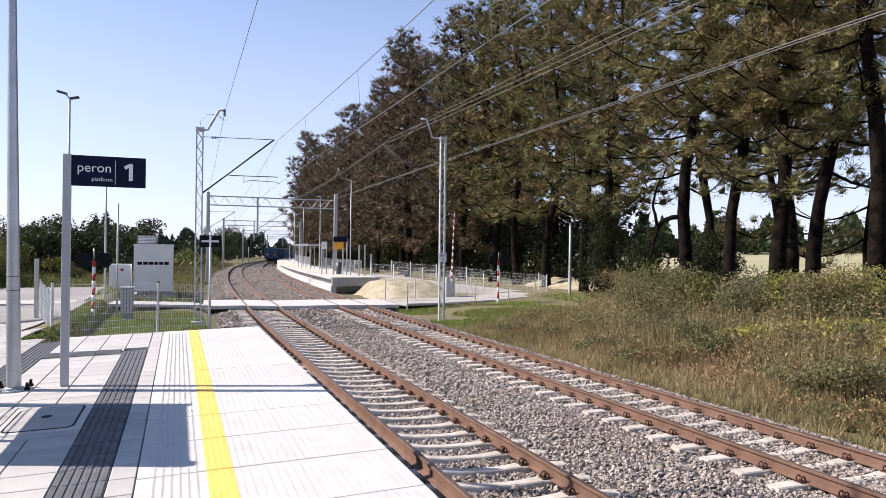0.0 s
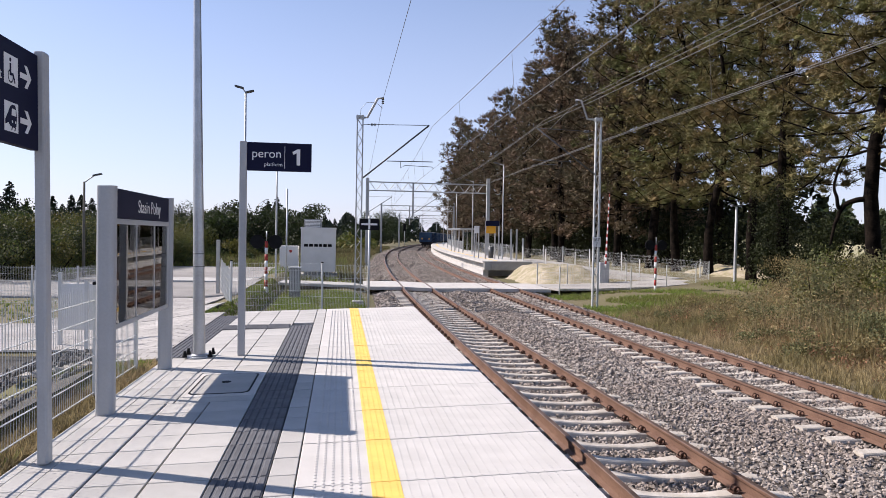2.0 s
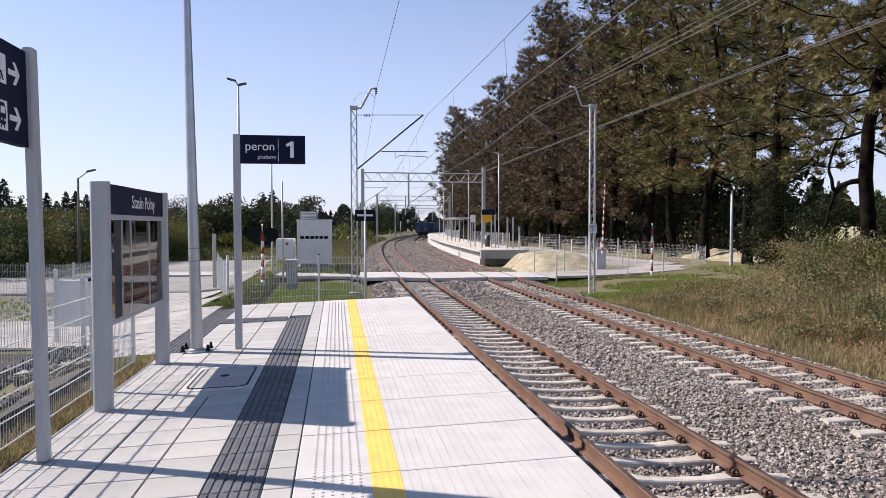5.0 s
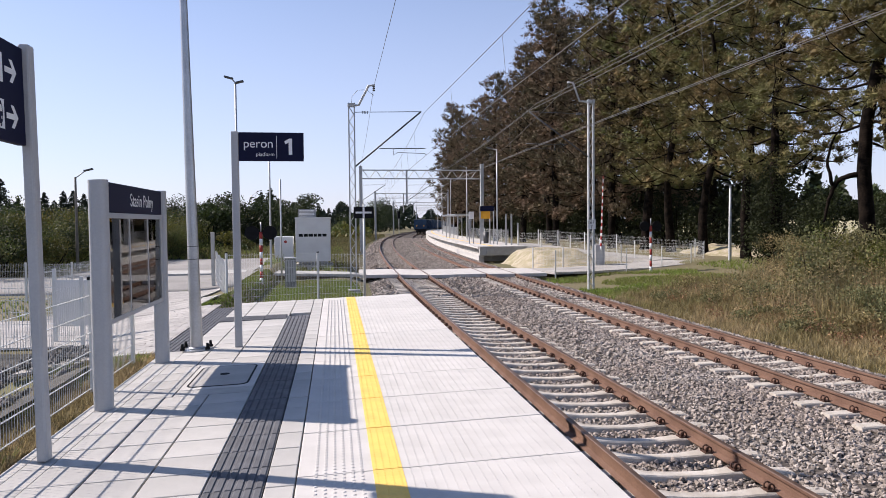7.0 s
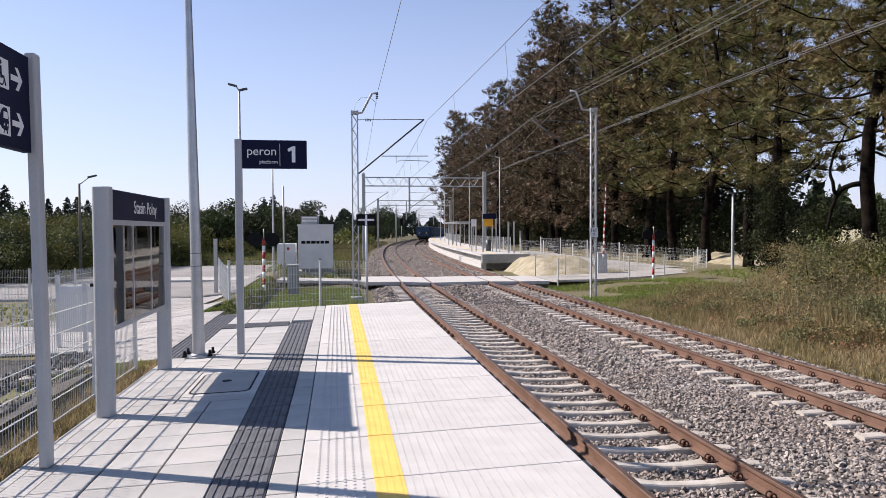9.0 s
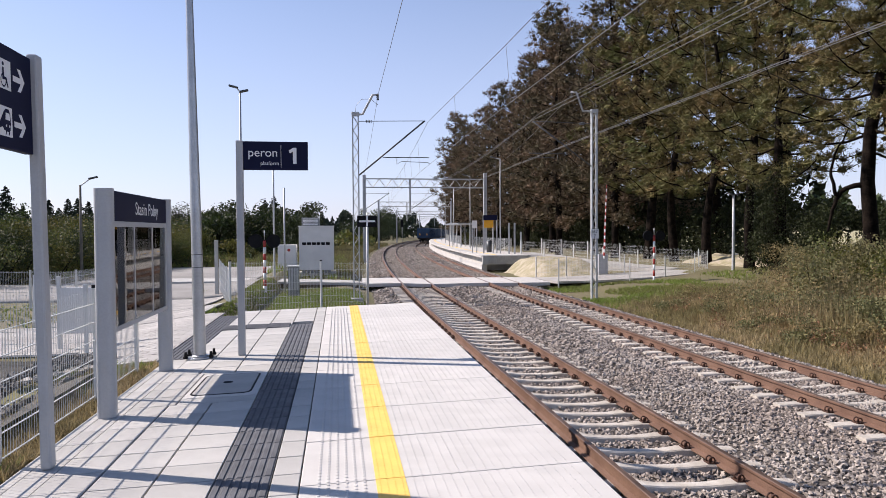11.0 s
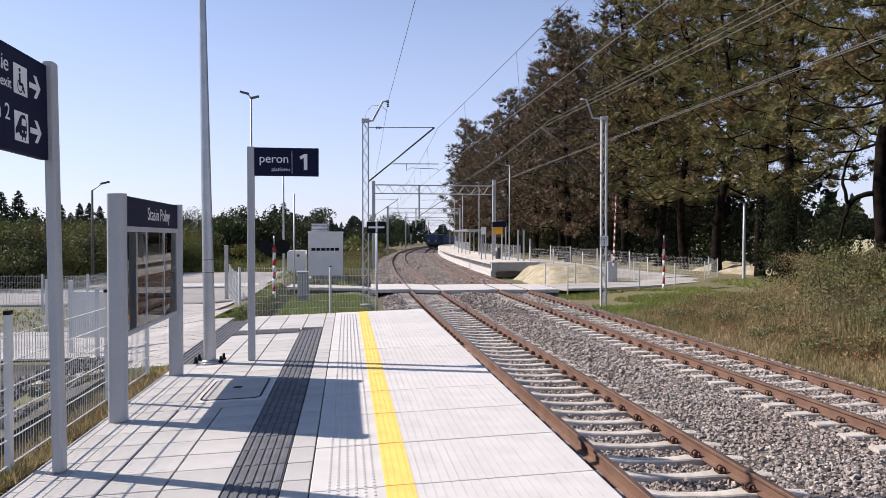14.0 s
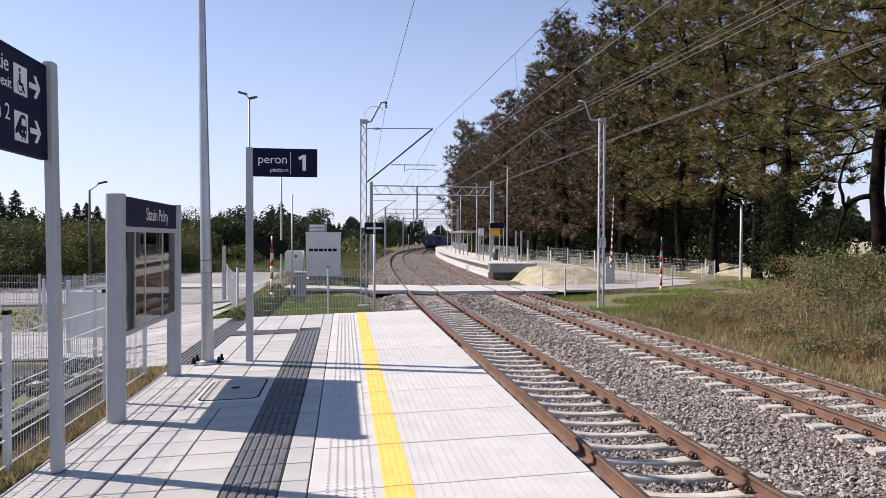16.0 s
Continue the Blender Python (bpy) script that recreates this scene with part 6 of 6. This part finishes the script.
for x, y, w, h in ((16.4, 13.4, 2.6, 1.5), (15.4, 11.6, 2.2, 1.4), (17.2, 11.2, 2.6, 1.7), (14.8, 14.6, 1.6, 1.0)):
    shrub("yellow-green leafy vine tangle on the embankment", x, y, w, w * 0.9, h, 3600, 0.045, M_YGREEN, "bush")
for x, y, w, h in ((11.6, 9.3, 1.5, 1.25), (12.3, 10.6, 1.7, 1.3), (12.6, 8.4, 1.8, 1.4)):
    shrub("dense grey-green weed clump beside the ballast", x, y, w, w * 0.9, h, 4200, 0.028, M_GREYLEAF, "bush")
for k in range(16):
    y = 6.0 + 1.25 * k + rng.uniform(-0.5, 0.5)
    x = cx(y) + rng.uniform(11.6, 14.0)
    shrub("low olive-green weed tuft at the track side", x, y, rng.uniform(0.7, 1.3), rng.uniform(0.7, 1.2), rng.uniform(0.5, 0.95), 1400, 0.032, (M_GREYLEAF, M_WEED)[k % 2], "bush")


def weed_bank(name, label, count, x0, x1, y0, y1, h0, h1, material, size, per=14):
    """Upright weed stems in clumps, each stem set with small leaves."""
    c = scatter(count, x0, x1, y0, y1, wild)
    count = len(c)
    stems = np.repeat(c, per, 0) + rng.normal(size=(count * per, 2)) * 0.22
    hs = np.repeat(rng.uniform(h0, h1, count), per) * rng.uniform(0.6, 1.15, count * per) * (0.5 + 0.5 * np.clip((stems[:, 0] - np.maximum(x0, 0.6 * stems[:, 1])) / 3.0, 0, 1))
    z = np.array([gz(x, y) for x, y in stems])
    tilt = rng.normal(size=(len(stems), 2)) * 0.16
    n = 15
    t = rng.uniform(0.15, 1.0, (len(stems), n))
    px = stems[:, :1] + tilt[:, :1] * t * hs[:, None] + rng.normal(size=t.shape) * 0.05
    py = stems[:, 1:] + tilt[:, 1:] * t * hs[:, None] + rng.normal(size=t.shape) * 0.05
    p = np.stack([px, py, z[:, None] + t * hs[:, None]], 2).reshape(-1, 3)
    v, f = leaves(p, size)
    tagged(new(name, arrays(name, v, f, material)), label, "weeds", kind="stuff")


weed_bank("tall_weeds", "tall grey-green weeds on the embankment", 280, 13.2, 21.0, 2.5, 25.5, 0.8, 1.7, M_GREYLEAF, 0.042)
weed_bank("tall_weeds", "tall ochre and green weeds on the embankment", 300, 12.2, 21.0, 2.5, 25.5, 0.6, 1.6, M_WEED, 0.04)
weed_bank("dry_dock", "reddish brown dry dock stems among the grass", 190, 11.2, 19.5, 3.0, 28.0, 0.5, 1.3, M_DOCK, 0.03, 9)


# lawn round the platform end and the strip along the kerb
p = scatter(15000, -5.0, 1.2, 16.7, 33.0, lambda q: ~((q[:, 0] < -2.9) & (q[:, 1] < 25)), False)
grass("lawn", "short green lawn beyond the platform end", p, 0.075, 0.026, 6, M_LAWN, 0.55)
p = scatter(5000, -3.3, -2.28, 3.0, 10.35, None, False)
grass("verge_grass", "dry yellowed grass strip behind the kerb", p, 0.09, 0.014, 6, M_DRY, 0.6)
p = scatter(1800, -4.2, -2.35, 3.0, 10.3, lambda q: patchy(q, 0.9, 0.1), False)
grass("verge_weeds", "small green weeds behind the kerb", p, 0.13, 0.02, 6, M_LAWN, 0.6)
p = scatter(12000, -40, -3.0, 3.0, 24.0, lambda q: ((q[:, 1] > 16.6) & (q[:, 0] < -6.4)) | ((q[:, 1] < 12.4) & (q[:, 0] < -8)), False)
grass("verge_grass", "short green grass beyond the path", p, 0.10, 0.03, 5, M_LAWN, 0.6)
p = scatter(6000, -9.0, -2.9, 2.0, 12.4, lambda q: (q[:, 0] < -4.3) | (q[:, 1] < 10.2), False)
grass("ditch_grass", "tangled green and dry grass in the ditch", p[::6], 0.22, 0.014, 7, M_DRY, 0.55)
grass("ditch_grass", "tangled green and dry grass in the ditch", p[1::9], 0.18, 0.018, 7, M_GREYLEAF, 0.6)
p = scatter(9000, -40, 0.8, 38.0, 75.0, lambda q: ~((q[:, 0] < -3.6) & (q[:, 0] > -12) & (q[:, 1] < 48)), False)
grass("rough_grass", "rough green grass beyond the cabin", p, 0.35, 0.06, 5, M_LAWN, 0.5)
p = scatter(9000, -12.0, 1.2, 40.0, 150.0, lambda q: ~((q[:, 0] < -3.3) & (q[:, 1] < 48)))
grass("rough_grass", "mixed green and straw grass beside the far line", p, 0.42, 0.08, 5, M_GREYLEAF, 0.5)
for k in range(9):
    y = 58 + 9.5 * k + rng.uniform(-3, 3)
    shrub("low dark scrub beside the curving line", cx(y) - 6.5 + rng.uniform(-2.5, 2.0), y, rng.uniform(3, 5), 4, rng.uniform(1.0, 1.9), 1500, 0.11, (M_LEAF, M_LEAFYEL)[k % 3 == 0])


# ---------------------------------------------------------------- bare soil mound by the second platform
def mound(name, label, x0, x1, y0, y1, top, material):
    xs, ys = steps((x0, x1, 22)), steps((y0, y1, 22))

    def hh(x, y):
        u, v = (x - x0) / (x1 - x0), (y - y0) / (y1 - y0)
        e = smooth(0, 0.3, u) * smooth(0, 0.3, 1 - u) * smooth(0, 0.45, v) * smooth(0, 0.08, 1 - v)
        return gz(x, y) - 0.12 + e * top + 0.16 * noise.noise(Vector((x * 1.3, y * 1.3, 0))) + 0.09 * noise.noise(Vector((x * 4, y * 4, 0)))
    return tagged(sheet(name, xs, ys, hh, material), label, "soil mound", kind="structure")


mound("soil_bank", "bank of pale bare sandy soil below the ramp", 11.5, 17.4, 39.6, 50.0, 1.0, M_SAND)
mound("soil_heap", "low heap of brown bare soil before the trees", 23.4, 31.0, 38.0, 47.0, 0.55, M_SAND)

p = scatter(1100, 13.0, 16.2, 43.6, 49.0, lambda q: patchy(q, 0.5, 0.05), False)
grass("mound_grass", "sparse grass tufts on the soil bank", p, 0.25, 0.04, 6, M_WEED, 0.6, 0.45)


# broken stone heaped in the ditch past the platform end
n = 700
c = np.stack([rng.normal(-1.3, 0.55, n), rng.normal(21.0, 0.45, n)], 1)
z = np.array([gz(x, y) for x, y in c]) + 0.10 * np.exp(-((c[:, 0] + 1.3) ** 2 + (c[:, 1] - 21.0) ** 2) * 2) + rng.uniform(0, 0.05, n)
base = np.array([(1, 0, 0), (0, 1, 0), (-1, 0, 0), (0, -1, 0), (0.2, 0.1, 0.8), (-0.1, 0.2, -0.7)])
v = (base[None] + rng.normal(size=(n, 6, 3)) * 0.25) * rng.uniform(0.03, 0.09, (n, 1, 1)) + np.stack([c[:, 0], c[:, 1], z], 1)[:, None]
f = np.array([(0, 1, 4), (1, 2, 4), (2, 3, 4), (3, 0, 4), (1, 0, 5), (2, 1, 5), (3, 2, 5), (0, 3, 5)])
f = (f[None] + 6 * np.arange(n)[:, None, None]).reshape(-1, 3)
tagged(new("rubble", arrays("rubble", v.reshape(-1, 3), f, M_STONE)), "loose broken stones lying in the grass", "rubble", kind="stuff")

# dark broken stone lining the ditch behind the platform fence
n = 11000
c = np.stack([rng.uniform(-6.8, -3.15, n), rng.uniform(1.0, 11.3, n)], 1)
z = np.array([gz(x, y) for x, y in c]) + 0.15 + rng.uniform(0, 0.04, n)
v = (base[None] + rng.normal(size=(n, 6, 3)) * 0.2) * rng.uniform(0.018, 0.05, (n, 1, 1)) + np.stack([c[:, 0], c[:, 1], z], 1)[:, None]
f = np.array([(0, 1, 4), (1, 2, 4), (2, 3, 4), (3, 0, 4), (1, 0, 5), (2, 1, 5), (3, 2, 5), (0, 3, 5)])
f = (f[None] + 6 * np.arange(n)[:, None, None]).reshape(-1, 3)
tagged(new("ditch_rubble", arrays("ditch_rubble", v.reshape(-1, 3), f, M_RIPRAP)), "dark broken stone lining the drainage ditch", "rubble", kind="stuff")
